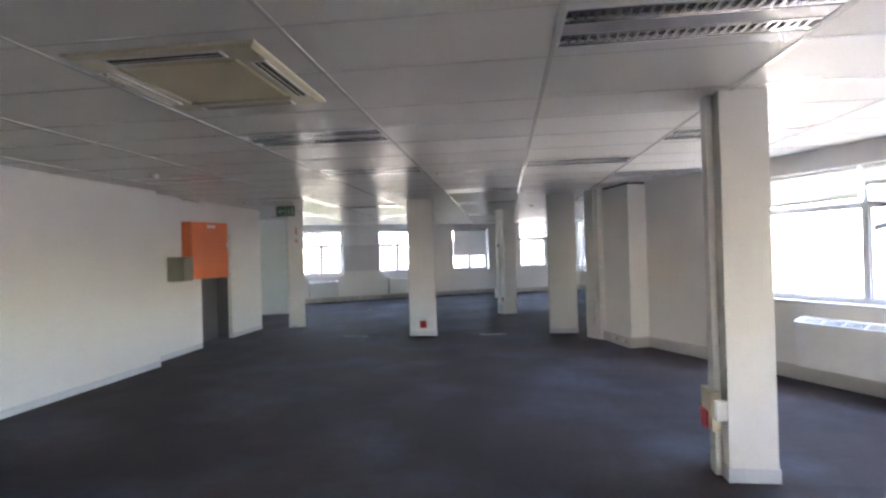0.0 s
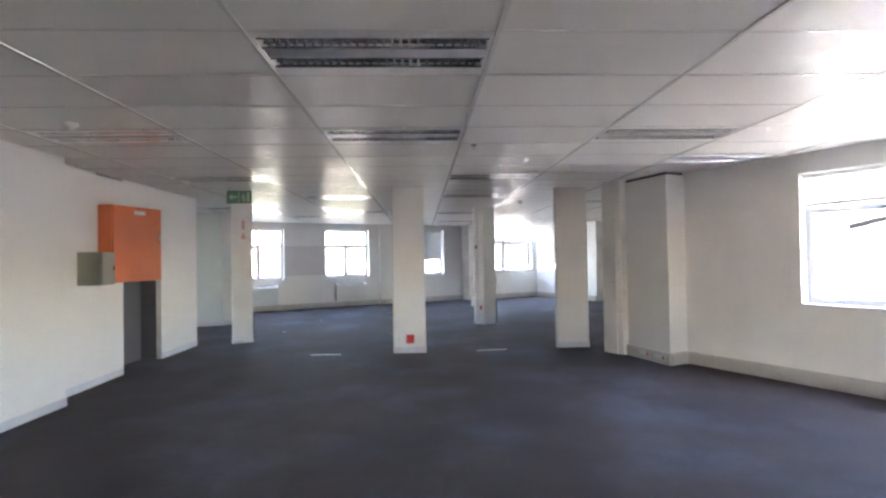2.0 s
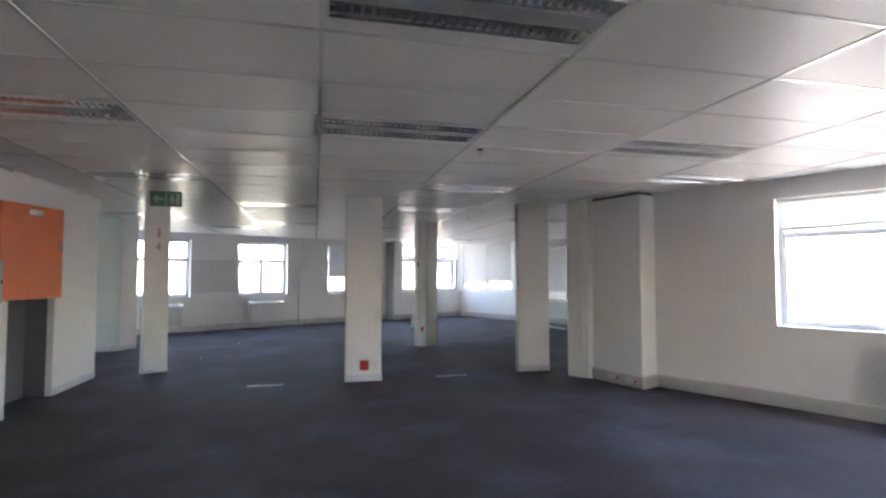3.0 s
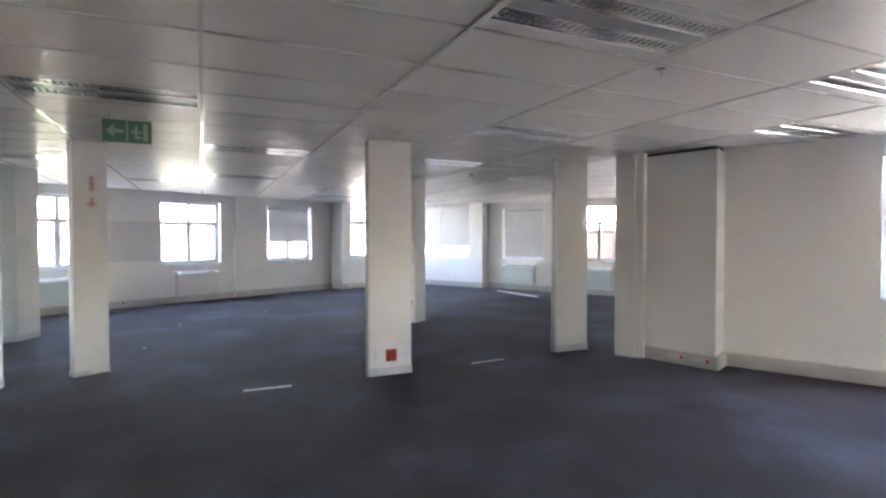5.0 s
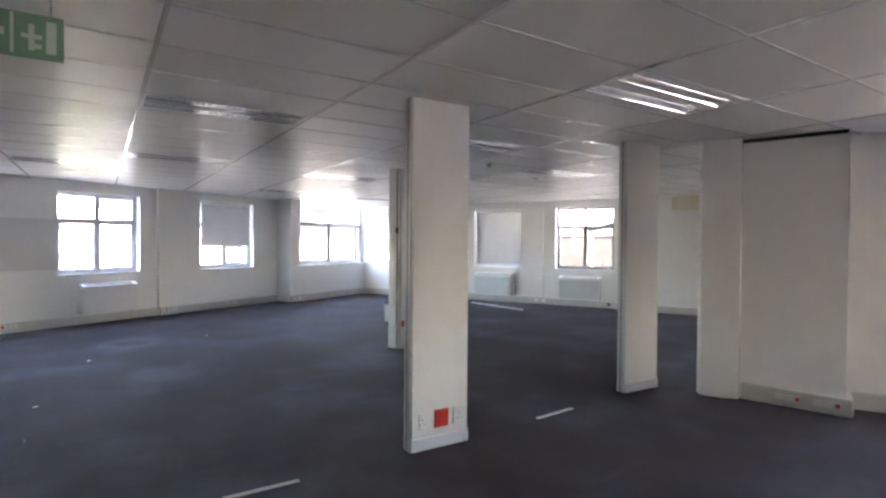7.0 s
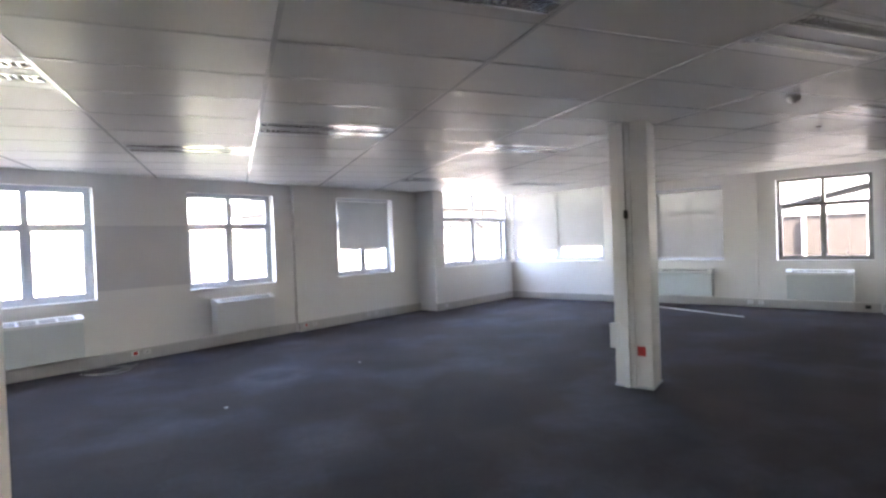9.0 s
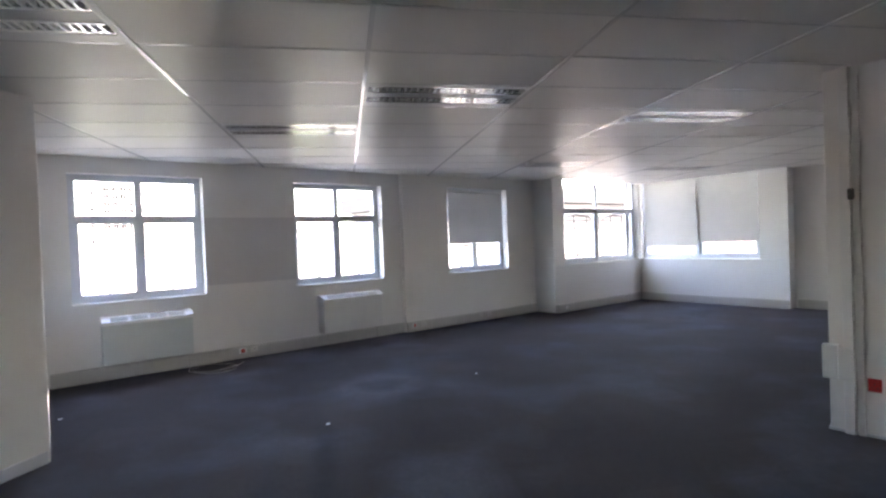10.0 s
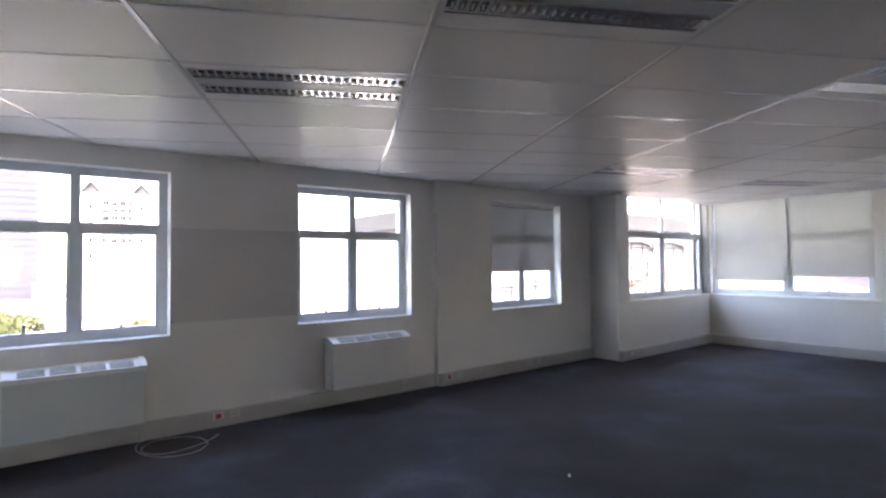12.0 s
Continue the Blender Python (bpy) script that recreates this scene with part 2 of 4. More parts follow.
def solid(name, bm, mat, label, category, kind="", m=None, group=""):
    ob = tagged(new(name, mesh_of(name, bm, mat)), label, category, group, kind)
    if m is not None:
        ob.matrix_world = m
    return ob


def boxed(*dims, bevel=0.0):
    bm = bmesh.new()
    box(bm, *dims, bevel=bevel)
    return bm


# The far rooms stand turned against the near one: u runs along the street front, v out through it.
SKEW = 28.0
CU, SU = math.cos(radians(SKEW)), math.sin(radians(SKEW))
H = 2.54


def P(u, v):
    return (u * CU - v * SU, u * SU + v * CU)


def north(u, v):
    """Frame on a wall that faces the street: x along it, y outwards."""
    return pose(*P(u, v), 0, 0, 0, SKEW)


def east(u, v):
    """Frame on a wall at the side: x along it towards the south, y outwards."""
    return pose(*P(u, v), 0, 0, 0, SKEW - 90)


def holed_wall(name, m, length, thick, holes, label, z0=-0.05, z1=2.66):
    """A wall from x = 0 to length, y = 0 to thick, with openings (x0, x1, z0, z1) right through it."""
    bm, x = bmesh.new(), 0.0
    for a, b, c, d in holes:
        box(bm, x, a, 0, thick, z0, z1)
        box(bm, a, b, 0, thick, z0, c)
        if d < z1 - 0.01:
            box(bm, a, b, 0, thick, d, z1)
        x = b
    box(bm, x, length, 0, thick, z0, z1)
    bmesh.ops.remove_doubles(bm, verts=bm.verts, dist=0.0004)
    return solid(name, bm, PLASTER, label, "wall", "structure", m)


def trunking(m, length, label="grey plastic skirting trunking along the wall", height=0.155, deep=0.05):
    """Two-compartment skirting trunking with a lid and a rounded top edge."""
    bm = bmesh.new()
    box(bm, 0, length, -deep, -0.001, 0, height, 0.006)
    t = solid("baseboard", bm, TRUNK, label, "trunking", "structure", m)
    part("lid", boxed(0.004, length - 0.004, -deep - 0.004, -deep + 0.001, 0.03, height - 0.02, bevel=0.0015), TRUNK, t)
    return t


# ---- large structure ----
E1, E2, EB, NB, NW = 5.98, 12.42, 12.15, 14.55, 15.12
WEST = [(-4.55, 11.87), (-4.72, 11.48), (-8.0, 10.66), (-8.0, 8.69), (-4.09, 8.69), (-4.10, 7.49), (-4.42, 7.49), (-4.42, 6.43), (-4.06, 6.43), (-4.02, 4.945), (-3.80, 4.945), (-3.83, -5.0)]
ROOM = WEST + [(9.45, -5.0), P(E1, 5.0), P(5.7, 5.0), P(5.7, 5.25), P(12.25, 5.25), P(12.25, 7.38), P(E2, 7.38), P(E2, 11.62), P(EB, 11.62), P(EB, NB), P(9.26, NB), P(9.26, 15.04), P(6.2, 15.04), P(6.2, NW), P(1.58, NW)]

bm = bmesh.new()
prism(bm, ROOM, -0.25, 0.0)
solid("floor", bm, CARPET, "dark blue-grey office carpet, worn and faintly stained", "carpet floor", "structure")

# unseen roof slab over everything, standing a little over the walls to stop light leaks
bm = bmesh.new()
prism(bm, [(-8.4, -5.4), (9.9, -5.4), P(6.45, 4.8), P(12.8, 4.8), P(12.8, 15.55), P(1.2, 15.55), (-5.2, 12.4), (-8.4, 11.3)], 2.72, 3.0)
solid("roof_slab", bm, PLASTER, "unseen flat slab above the hung ceiling, added against light leaks", "slab", "structure")


def wall_block(name, pts, label, z1=2.72, mat=None, bevel=0.0):
    b = bmesh.new()
    prism(b, pts, -0.05, z1, bevel)
    return solid(name, b, mat or PLASTER, label, "wall", "structure")


wall_block("wall_west_1", [(-3.83, -5.0), (-3.80, 4.945), (-4.4, 4.945), (-4.4, -5.0)], "white painted partition wall with a pale skirting", bevel=0.004)
wall_block("wall_west_2", [(-4.02, 4.948), (-4.06, 6.43), (-4.39, 6.43), (-4.39, 4.948)], "white painted wall that stops short of the ceiling", 2.515)
wall_block("wall_west_3", [(-4.10, 7.49), (-4.09, 8.69), (-4.42, 8.69), (-4.42, 7.49)], "white painted wall beside the dark doorway", bevel=0.004)
wall_block("wall_west_4", [(-4.06, 6.43), (-4.10, 7.49), (-4.41, 7.49), (-4.41, 6.43)], "white painted wall above the doorway")
for vert in bpy.data.objects["wall_west_4"].data.vertices:
    vert.co.z = max(vert.co.z, 2.0)
wall_block("wall_west_5", [(-4.43, 8.687), (-8.0, 8.687), (-8.0, 8.4), (-4.43, 8.4)], "plain white wall of the side corridor")
CORRIDOR_END = pose(-8.0, 8.4, 0, 0, 0, 90)
holed_wall("wall_west_6", CORRIDOR_END, 2.8, 0.30, [(1.0, 1.8, 0.88, 2.34)], "white end wall of the side corridor")
wall_block("wall_west_7", [(-8.0, 10.66), (-4.72, 11.48), (-4.88, 11.72), (-8.0, 11.1)], "pale green painted partition in the corridor", mat=GREENPANEL)
wall_block("wall_west_8", [(-4.717, 11.483), (-4.55, 11.87), P(1.58, NW + 0.3), P(1.28, NW + 0.3), P(1.2, 12.7)], "white painted wall end beside the corridor")
# unseen backing that stops daylight leaking in over the partition
wall_block("wall_west_9", [(-4.405, 4.4), (-4.405, 6.2), (-4.7, 6.2), (-4.7, 4.4)], "unseen block added behind the partition against light leaks")
wall_block("wall_shaft", [(-4.45, 6.2), (-4.45, 7.7), (-4.7, 7.7), (-4.7, 6.2)], "plain wall behind the dark door")
wall_block("wall_divider", [P(5.7, 5.0), P(5.7, 5.25), P(12.25, 5.25), P(12.25, 5.0)], "white painted wall between the two offices")

N_WALL = north(1.58, NW)
holed_wall("wall_north_1", N_WALL, 4.62, 0.32, [(0.25, 1.65, 0.88, 2.36), (2.85, 4.28, 0.89, 2.35)], "white plastered street wall with window openings")
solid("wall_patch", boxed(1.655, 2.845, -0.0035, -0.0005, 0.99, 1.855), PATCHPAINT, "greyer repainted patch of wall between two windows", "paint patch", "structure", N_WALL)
N_WALL2 = north(6.2, 15.04)
holed_wall("wall_north_2", N_WALL2, 3.06, 0.40, [(0.92, 2.34, 0.88, 2.36)], "white plastered street wall with a window opening")
BAY_N, BAY_E, E_WALL, E_PLAIN, NEAR_E = north(9.26, NB), east(EB, NB), east(E2, 11.62), east(12.25, 7.38), east(E1, 5.0)
holed_wall("wall_bay_north", BAY_N, EB - 9.26, 0.30, [(0.32, 2.86, 0.90, 2.66)], "white corner wall under a window band")
holed_wall("wall_bay_east", BAY_E, NB - 11.62, 0.30, [(0.03, 2.45, 0.90, 2.66)], "white corner wall under a window band")
holed_wall("wall_east_2", E_WALL, 4.24, 0.30, [(0.54, 1.86, 0.88, 2.36), (2.75, 4.14, 0.88, 2.37)], "white plastered side wall with two windows")
holed_wall("wall_east_3", E_PLAIN, 2.4, 0.45, [], "plain white wall in the far office")
holed_wall("wall_east_1", NEAR_E, 14.6, 0.30, [(2.37, 5.75, 0.88, 2.32), (7.6, 9.2, 0.88, 2.32)], "white plastered wall with long windows")

SOUTH = pose(9.9, -5.0, 0, 0, 0, 180)
holed_wall("wall_south", SOUTH, 14.3, 0.30, [(5.2, 6.5, 0.88, 2.32)], "unseen white end wall with a window added for light")
wall_block("wall_jog", [P(9.26, 14.80), P(9.26, 15.06), P(9.56, 15.06), P(9.56, 14.80)], "white return of the street wall")

# white pilasters where the near office meets the far one
bm = bmesh.new()
prism(bm, [(3.08, 6.25), (3.45, 6.42), P(E1 + 0.02, 4.97), P(5.86, 5.0), (2.84, 7.05)], -0.01, 2.508, 0.006)
pier = solid("pilaster", bm, PLASTER, "white boxed-in pier that stops short of the ceiling", "pilaster", "structure")
# black block fills the gap and stands in for its shade
bm = bmesh.new()
prism(bm, [(3.093, 6.272), (3.45, 6.436), P(E1, 4.96), P(5.86, 4.98), (2.857, 7.045)], 2.508, 2.56)
part("gap_shade_fill", bm, BLACK, pier, "black fill standing in for the shade between pier and ceiling")
bm = bmesh.new()
prism(bm, [(2.58, 7.30), (2.75, 7.02), (2.86, 7.07), P(5.9, 4.99), P(5.9, 5.24), (2.66, 7.40)], -0.01, 2.6, 0.004)
solid("pilaster", bm, PLASTER, "narrow white pier next to the boxed-in pier", "pilaster", "structure")

# ---- hung ceiling ----
GRID = pose(0.283, 1.5, 0, 0, 0, 0.7)
LAMPS = [(1, -3), (-1, 0), (-1, 3), (-3, 3), (1, 3), (2, 1), (2, 5), (0, 7), (-3, 7), (-2, 11), (0, 11), (2, 13), (-4, 14), (-2, 16), (-3, 18), (0, 17), (0, 22), (2, 23)]
TX, TY = 1.22, 0.605
ROWS = ((-3, -1.43), (-2, -0.84), (-1, -0.10), (0, 0.435), (1, 1.05), (4, 2.93), (8, 5.37), (12, 7.56), (15, 9.32), (17, 10.54), (19, 11.75))


def row(k):
    """Where the k-th row of boards begins; the rows are uneven, and one near the start is cut narrower."""
    if k < ROWS[0][0]:
        return ROWS[0][1] + (k - ROWS[0][0]) * TY
    if k > ROWS[-1][0]:
        return ROWS[-1][1] + (k - ROWS[-1][0]) * TY
    return float(np.interp(k, [a for a, b in ROWS], [b for a, b in ROWS]))


flat = [tuple((GRID.inverted() @ Vector((x, y, 0)))[:2]) for x, y in ROOM]


def clip(pts, x0, x1, y0, y1):
    """The part of a polygon inside a rectangle."""
    for axis, lim, keep in ((0, x0, 1), (0, x1, -1), (1, y0, 1), (1, y1, -1)):
        out = []
        for a, b in zip(pts, pts[1:] + pts[:1]):
            ina, inb = (a[axis] - lim) * keep >= 0, (b[axis] - lim) * keep >= 0
            if ina:
                out.append(a)
            if ina != inb:
                f = (lim - a[axis]) / (b[axis] - a[axis])
                out.append((a[0] + f * (b[0] - a[0]), a[1] + f * (b[1] - a[1])))
        pts = out
        if len(pts) < 3:
            return []
    area = sum(a[0] * b[1] - b[0] * a[1] for a, b in zip(pts, pts[1:] + pts[:1]))
    return pts if abs(area) > 1e-4 else []


bm = bmesh.new()
rng = random.Random(4)
for i in range(-8, 9):
    for k in range(-13, 32):
        if (i, k) in LAMPS:
            continue
        x0, y0, y1 = i * TX, row(k), row(k + 1)
        sx, sy, dz = rng.gauss(0, 0.0011), rng.gauss(0, 0.0016), rng.uniform(0, 0.0015)
        pts = clip(flat, x0, x0 + TX, y0, y1)
        if pts:
            q = [bm.verts.new((x, y, H + 0.004 + dz + sx * (x - x0 - TX / 2) + sy * (y - y0 - TY / 2))) for x, y in pts]
            f = bm.faces.new(q)
            f.normal_update()
            if f.normal.z > 0:
                f.normal_flip()
for i in range(-8, 10):
    for w, z in ((0.012, H - 0.001),):
        pts = clip(flat, i * TX - w, i * TX + w, -9, 20)
        if pts:
            prism(bm, pts, z, H + 0.02)
for k in range(-13, 33):
    pts = clip(flat, -10, 11, row(k) - 0.009, row(k) + 0.009)
    if pts:
        prism(bm, pts, H + 0.0015, H + 0.018)
ceiling = solid("ceiling", bm, CEIL, "hung ceiling of pale vinyl-faced boards in a white grid", "ceiling", "structure", GRID)
for f in ceiling.data.polygons:
    f.material_index = 0
ceiling.data.materials.append(TEE)
for f in ceiling.data.polygons:
    if f.center.z < H + 0.0035 or abs(f.normal.z) < 0.5:
        f.material_index = 1


# ---- windows and blinds ----
def window(name, m, x0, x1, z0, z1, mullions, transom, mat, label, deep=0.13, sill=True, bar=0.05, casement=True, stile=0.022):
    """A framed window in an opening: outer frame, mullions, transom, casement frames, a pane in every light, and a sill."""
    w = thing(name, m, label, "window", kind="structure")
    y0, y1 = deep, deep + 0.06
    bm = bmesh.new()
    for d in ((x0, x0 + bar, y0, y1, z0, z1), (x1 - bar, x1, y0, y1, z0, z1), (x0 + bar, x1 - bar, y0, y1, z0, z0 + bar), (x0 + bar, x1 - bar, y0, y1, z1 - bar, z1)):
        box(bm, *d, bevel=0.004)
    part("window_frame", bm, mat, w)
    xs = [x0 + bar] + [x for q in mullions for x in (q - bar / 2, q + bar / 2)] + [x1 - bar]
    for q in mullions:
        part("mullion", boxed(q - bar / 2, q + bar / 2, y0 - 0.004, y1 - 0.004, z0 + bar, z1 - bar, bevel=0.004), mat, w)
    rows = [(z0 + bar, z1 - bar)]
    if transom:
        rows = [(z0 + bar, transom - bar / 2), (transom + bar / 2, z1 - bar)]
    for a, b in zip(xs[::2], xs[1::2]):
        if transom:
            part("transom", boxed(a, b, y0 - 0.002, y1 - 0.006, transom - bar / 2, transom + bar / 2, bevel=0.004), mat, w)
        for r, (c, d) in enumerate(rows):
            if casement and r == 0:
                bm = bmesh.new()
                e = stile
                for q in ((a, a + e, y0 + 0.008, y1 - 0.01, c, d), (b - e, b, y0 + 0.008, y1 - 0.01, c, d), (a + e, b - e, y0 + 0.008, y1 - 0.01, c, c + e), (a + e, b - e, y0 + 0.008, y1 - 0.01, d - e, d)):
                    box(bm, *q, bevel=0.003)
                part("casement", bm, mat, w)
                h = part("catch", boxed((a + b) / 2 - 0.012, (a + b) / 2 + 0.012, y0 - 0.02, y0 + 0.01, c + 0.02, c + 0.10, bevel=0.004), mat, w)
            g = part("pane", boxed(a - 0.004, b + 0.004, y0 + 0.03, y0 + 0.036, c - 0.004, d + 0.004), GLASS, w)
            g.visible_shadow = False
    if sill:
        part("window_sill", boxed(x0 + 0.002, x1 - 0.002, -0.015, deep - 0.002, z0 - 0.02, z0 + 0.006, bevel=0.004), SILL, w)
    return w


def roller_blind(m, x0, x1, z0, z1, y, label):
    """A roller blind: tube under the lintel, hanging cloth with a slight belly, weighted bottom bar and a side chain."""
    t = thing("roller_blind", m, label, "blind", "roller blinds")
    bm = bmesh.new()
    rod(bm, (x0, y, z1 - 0.03), (x1, y, z1 - 0.03), 0.022, 14)
    part("tube", bm, WHITEPLASTIC, t)
    bm = bmesh.new()
    n = 10
    rows = []
    for i in range(n + 1):
        f = i / n
        z = z1 - 0.035 + f * (z0 - z1 + 0.035)
        rows.append([bm.verts.new((x, y - 0.006 * math.sin(math.pi * f) * math.sin(math.pi * (x - x0) / (x1 - x0)), z)) for x in np.linspace(x0 + 0.01, x1 - 0.01, 7)])
    for a, b in zip(rows, rows[1:]):
        for i in range(6):
            bm.faces.new((a[i], a[i + 1], b[i + 1], b[i]))
    part("cloth", bm, CLOTH, t, "translucent off-white cloth")
    part("bottom_bar", boxed(x0 + 0.01, x1 - 0.01, y - 0.008, y + 0.008, z0 - 0.018, z0 + 0.004, bevel=0.004), TRUNK, t)
    bm = bmesh.new()
    rod(bm, (x1 - 0.006, y - 0.02, z1 - 0.05), (x1 - 0.006, y - 0.02, z0 - 0.15), 0.003, 6)
    part("chain", bm, WHITEPLASTIC, t)
    return t


window("window_1", N_WALL, 0.25, 1.65, 0.88, 2.36, [0.95], 1.85, FRAME, "unseen window added for the light from behind with bright daylight behind", bar=0.075)
window("window_2", N_WALL, 2.85, 4.28, 0.89, 2.35, [3.56], 1.85, FRAME, "unseen window added for the light from behind with bright daylight behind", bar=0.075)
window("window_3", N_WALL2, 0.92, 2.34, 0.88, 2.36, [1.63], 1.87, FRAME, "unseen window added for the light from behind half covered by a blind", bar=0.075)
window("window_4", BAY_N, 0.32, 2.86, 0.90, 2.62, [1.48, 2.62], 1.97, FRAME, "tall corner window band up to the ceiling", deep=0.10, stile=0.05)
window("window_5", BAY_E, 0.03, 2.45, 0.90, 2.62, [1.27], 1.93, FRAME, "tall corner window band behind lowered blinds", deep=0.10, stile=0.05)
window("window_6", E_WALL, 0.54, 1.86, 0.88, 2.36, [1.20], 1.88, FRAME, "four-light window behind a lowered blind", bar=0.06)
window("window_7", E_WALL, 2.75, 4.14, 0.88, 2.37, [3.45], 1.90, DARKFRAME, "four-light window with a dark frame", bar=0.055)
window("window_8", NEAR_E, 2.37, 5.75, 0.88, 2.32, [3.95], 1.92, FRAME, "unseen long window added to light the near office with a raised slatted blind")
# never in view: added so that daylight brightens the corridor
window("window_10", CORRIDOR_END, 1.0, 1.8, 0.88, 2.34, [1.4], 1.85, FRAME, "unseen window added at the corridor end to brighten it")
# out of view, added as a light source for the near office
window("window_9", NEAR_E, 7.6, 9.2, 0.88, 2.32, [8.4], 1.92, FRAME, "unseen long window added to light the near office")
# unseen too: its place and width are set by the light from the south
window("window_11", SOUTH, 5.2, 6.5, 0.88, 2.32, [5.85], 1.92, FRAME, "unseen window added for the light from behind")
roller_blind(N_WALL2, 0.99, 2.28, 1.40, 2.345, 0.09, "off-white roller blind drawn halfway down the window")
roller_blind(BAY_E, 0.10, 1.285, 1.17, 2.60, 0.06, "off-white roller blind drawn most of the way down")
roller_blind(BAY_E, 1.245, 2.445, 1.25, 2.60, 0.09, "off-white roller blind drawn most of the way down")
roller_blind(E_WALL, 0.555, 1.85, 0.96, 2.345, 0.09, "off-white roller blind fully lowered over its window")

# raised slatted blinds in the long window of the near office
def venetian_blind(x0, x1, n, sag):
    """A slatted blind half drawn up: head rail, closed slats and a bottom rail that hangs lower at one end, with two cords."""
    t = thing("venetian_blind", NEAR_E, "white slatted blind pulled up and hanging slightly crooked", "blind", "slatted blinds")
    part("head_rail", boxed(x0, x1, 0.04, 0.08, 2.27, 2.31, bevel=0.004), WHITEPLASTIC, t)
    bm = bmesh.new()
    box(bm, x0 - (x0 + x1) / 2 + 0.006, x1 - (x0 + x1) / 2 - 0.006, -0.0125, 0.0125, -0.0007, 0.0007)
    slat = mesh_of("slat", bm, WHITEPLASTIC)
    for i in range(n):
        o = new("slat", slat)
        o.parent = t
        o.matrix_basis = pose((x0 + x1) / 2, 0.06, 2.258 - 0.0205 * i, -58 + rng.gauss(0, 3), sag * i / n + rng.gauss(0, 0.08), 0)
    zb = 2.258 - 0.0205 * n
    o = part("bottom_rail", boxed((x0 - x1) / 2 + 0.006, (x1 - x0) / 2 - 0.006, -0.0125, 0.0125, -0.009, 0.009, bevel=0.004), WHITEPLASTIC, t)
    o.matrix_basis = pose((x0 + x1) / 2, 0.06, zb, 0, sag, 0)
    for x in (x0 + 0.2, x1 - 0.2):
        bm = bmesh.new()
        rod(bm, (x, 0.042, 2.27), (x, 0.042, zb + 0.02), 0.0015, 5)
        part("cord", bm, WHITEPLASTIC, t)


rng = random.Random(9)
venetian_blind(2.38, 3.94, 14, -1.1)
venetian_blind(3.99, 5.72, 7, -0.4)

for m, x1 in ((BAY_N, EB - 9.26 - 0.032), (BAY_E, NB - 11.62)):
    solid("trim", boxed(0.0 if m is BAY_N else 0.034, x1, -0.03, -0.001, 0.865, 0.893, bevel=0.005), SILL, "white painted sill ledge along the corner wall", "sill", "structure", m)


# ---- skirting and trunking ----
for m, a, b in ((N_WALL, 0.02, 4.60), (N_WALL2, 0.004, 3.04), (BAY_N, 0.004, 2.83), (BAY_E, 0.06, 2.92), (E_WALL, 0.05, 4.22), (E_PLAIN, 0.004, 2.08), (NEAR_E, 0.98, 13.0)):
    trunking(m @ Matrix.Translation((a, 0, 0)), b - a)
jog = math.hypot(15.04 - NB, 0)
trunking(pose(*P(9.26, NB), 0, 0, 0, SKEW + 90) @ Matrix.Translation((-0.045, 0, 0)), jog + 0.04)
pier_face = math.degrees(math.atan2(6.25 - 7.05, 3.08 - 2.84))
trunking(pose(2.84, 7.05, 0, 0, 0, pier_face) @ Matrix.Translation((0.01, 0, 0)), 0.87, "grey trunking with red sockets on the boxed pier")
trunking(pose(3.08, 6.25, 0, 0, 0, math.degrees(math.atan2(0.17, 0.37))) @ Matrix.Translation((-0.02, 0, 0)), 0.44, "grey trunking round the boxed pier")


def skirting(a, b, label="pale painted skirting board", h=0.085):
    """A skirting board on the floor line from a to b, with the room on its left hand."""
    a, b = Vector((*a, 0)), Vector((*b, 0))
    d = b - a
    solid("baseboard", boxed(0, d.length, 0.001, 0.014, 0, h, bevel=0.003), SKIRT, label, "skirting", "structure", pose(*a, 0, 0, math.degrees(math.atan2(d.y, d.x))))


skirting((-3.80, 4.945), (-3.83, -5.0))
skirting((-4.0605, 6.41), (-4.0205, 4.955))
skirting((-4.0903, 8.67), (-4.0998, 7.51))
skirting((-4.73, 11.475), (-7.9, 10.69))
skirting((-4.56, 11.85), (-4.712, 11.50))


# ---- columns and nibs ----
def column(pts, label, skirt=0.09, z1=2.61):
    b = bmesh.new()
    prism(b, pts, -0.01, z1, 0.006)
    c = solid("column", b, PLASTER, label, "column", "structure")
    cx, cy = sum(p[0] for p in pts) / len(pts), sum(p[1] for p in pts) / len(pts)
    b = bmesh.new()
    prism(b, [(x + math.copysign(0.008, x - cx), y + math.copysign(0.008, y - cy)) for x, y in pts], 0, skirt, 0.004)
    part("baseboard", b, SKIRT, c, "pale grey skirting")
    return c


def channel(parent, x, y, h=2.6):
    """Double aluminium edge channel up the side of a partition nib."""
    part("edge_channel", boxed(x - 0.014, x - 0.0005, y + 0.006, y + 0.092, 0, h, bevel=0.003), CHANNEL, parent, "pale metal edge channel")
    part("channel_groove", boxed(x - 0.0165, x - 0.0135, y + 0.040, y + 0.056, 0.01, h - 0.01), BOXGREY, parent, "dark groove")


nib_c = column([(-0.61, 7.535), (-0.125, 7.535), (-0.125, 7.635), (-0.61, 7.635)], "white partition nib with an aluminium edge and sockets")
channel(nib_c, -0.61, 7.54)
nib_d = column([(1.972, 7.735), (2.462, 7.725), (2.464, 7.825), (1.974, 7.835)], "white partition nib with an aluminium edge channel")
channel(nib_d, 1.972, 7.74)
col_l = column([P(1.03, 9.40), P(1.365, 9.40), P(1.365, 9.55), P(1.03, 9.55)], "white painted column with a faded red marker", 0.05)
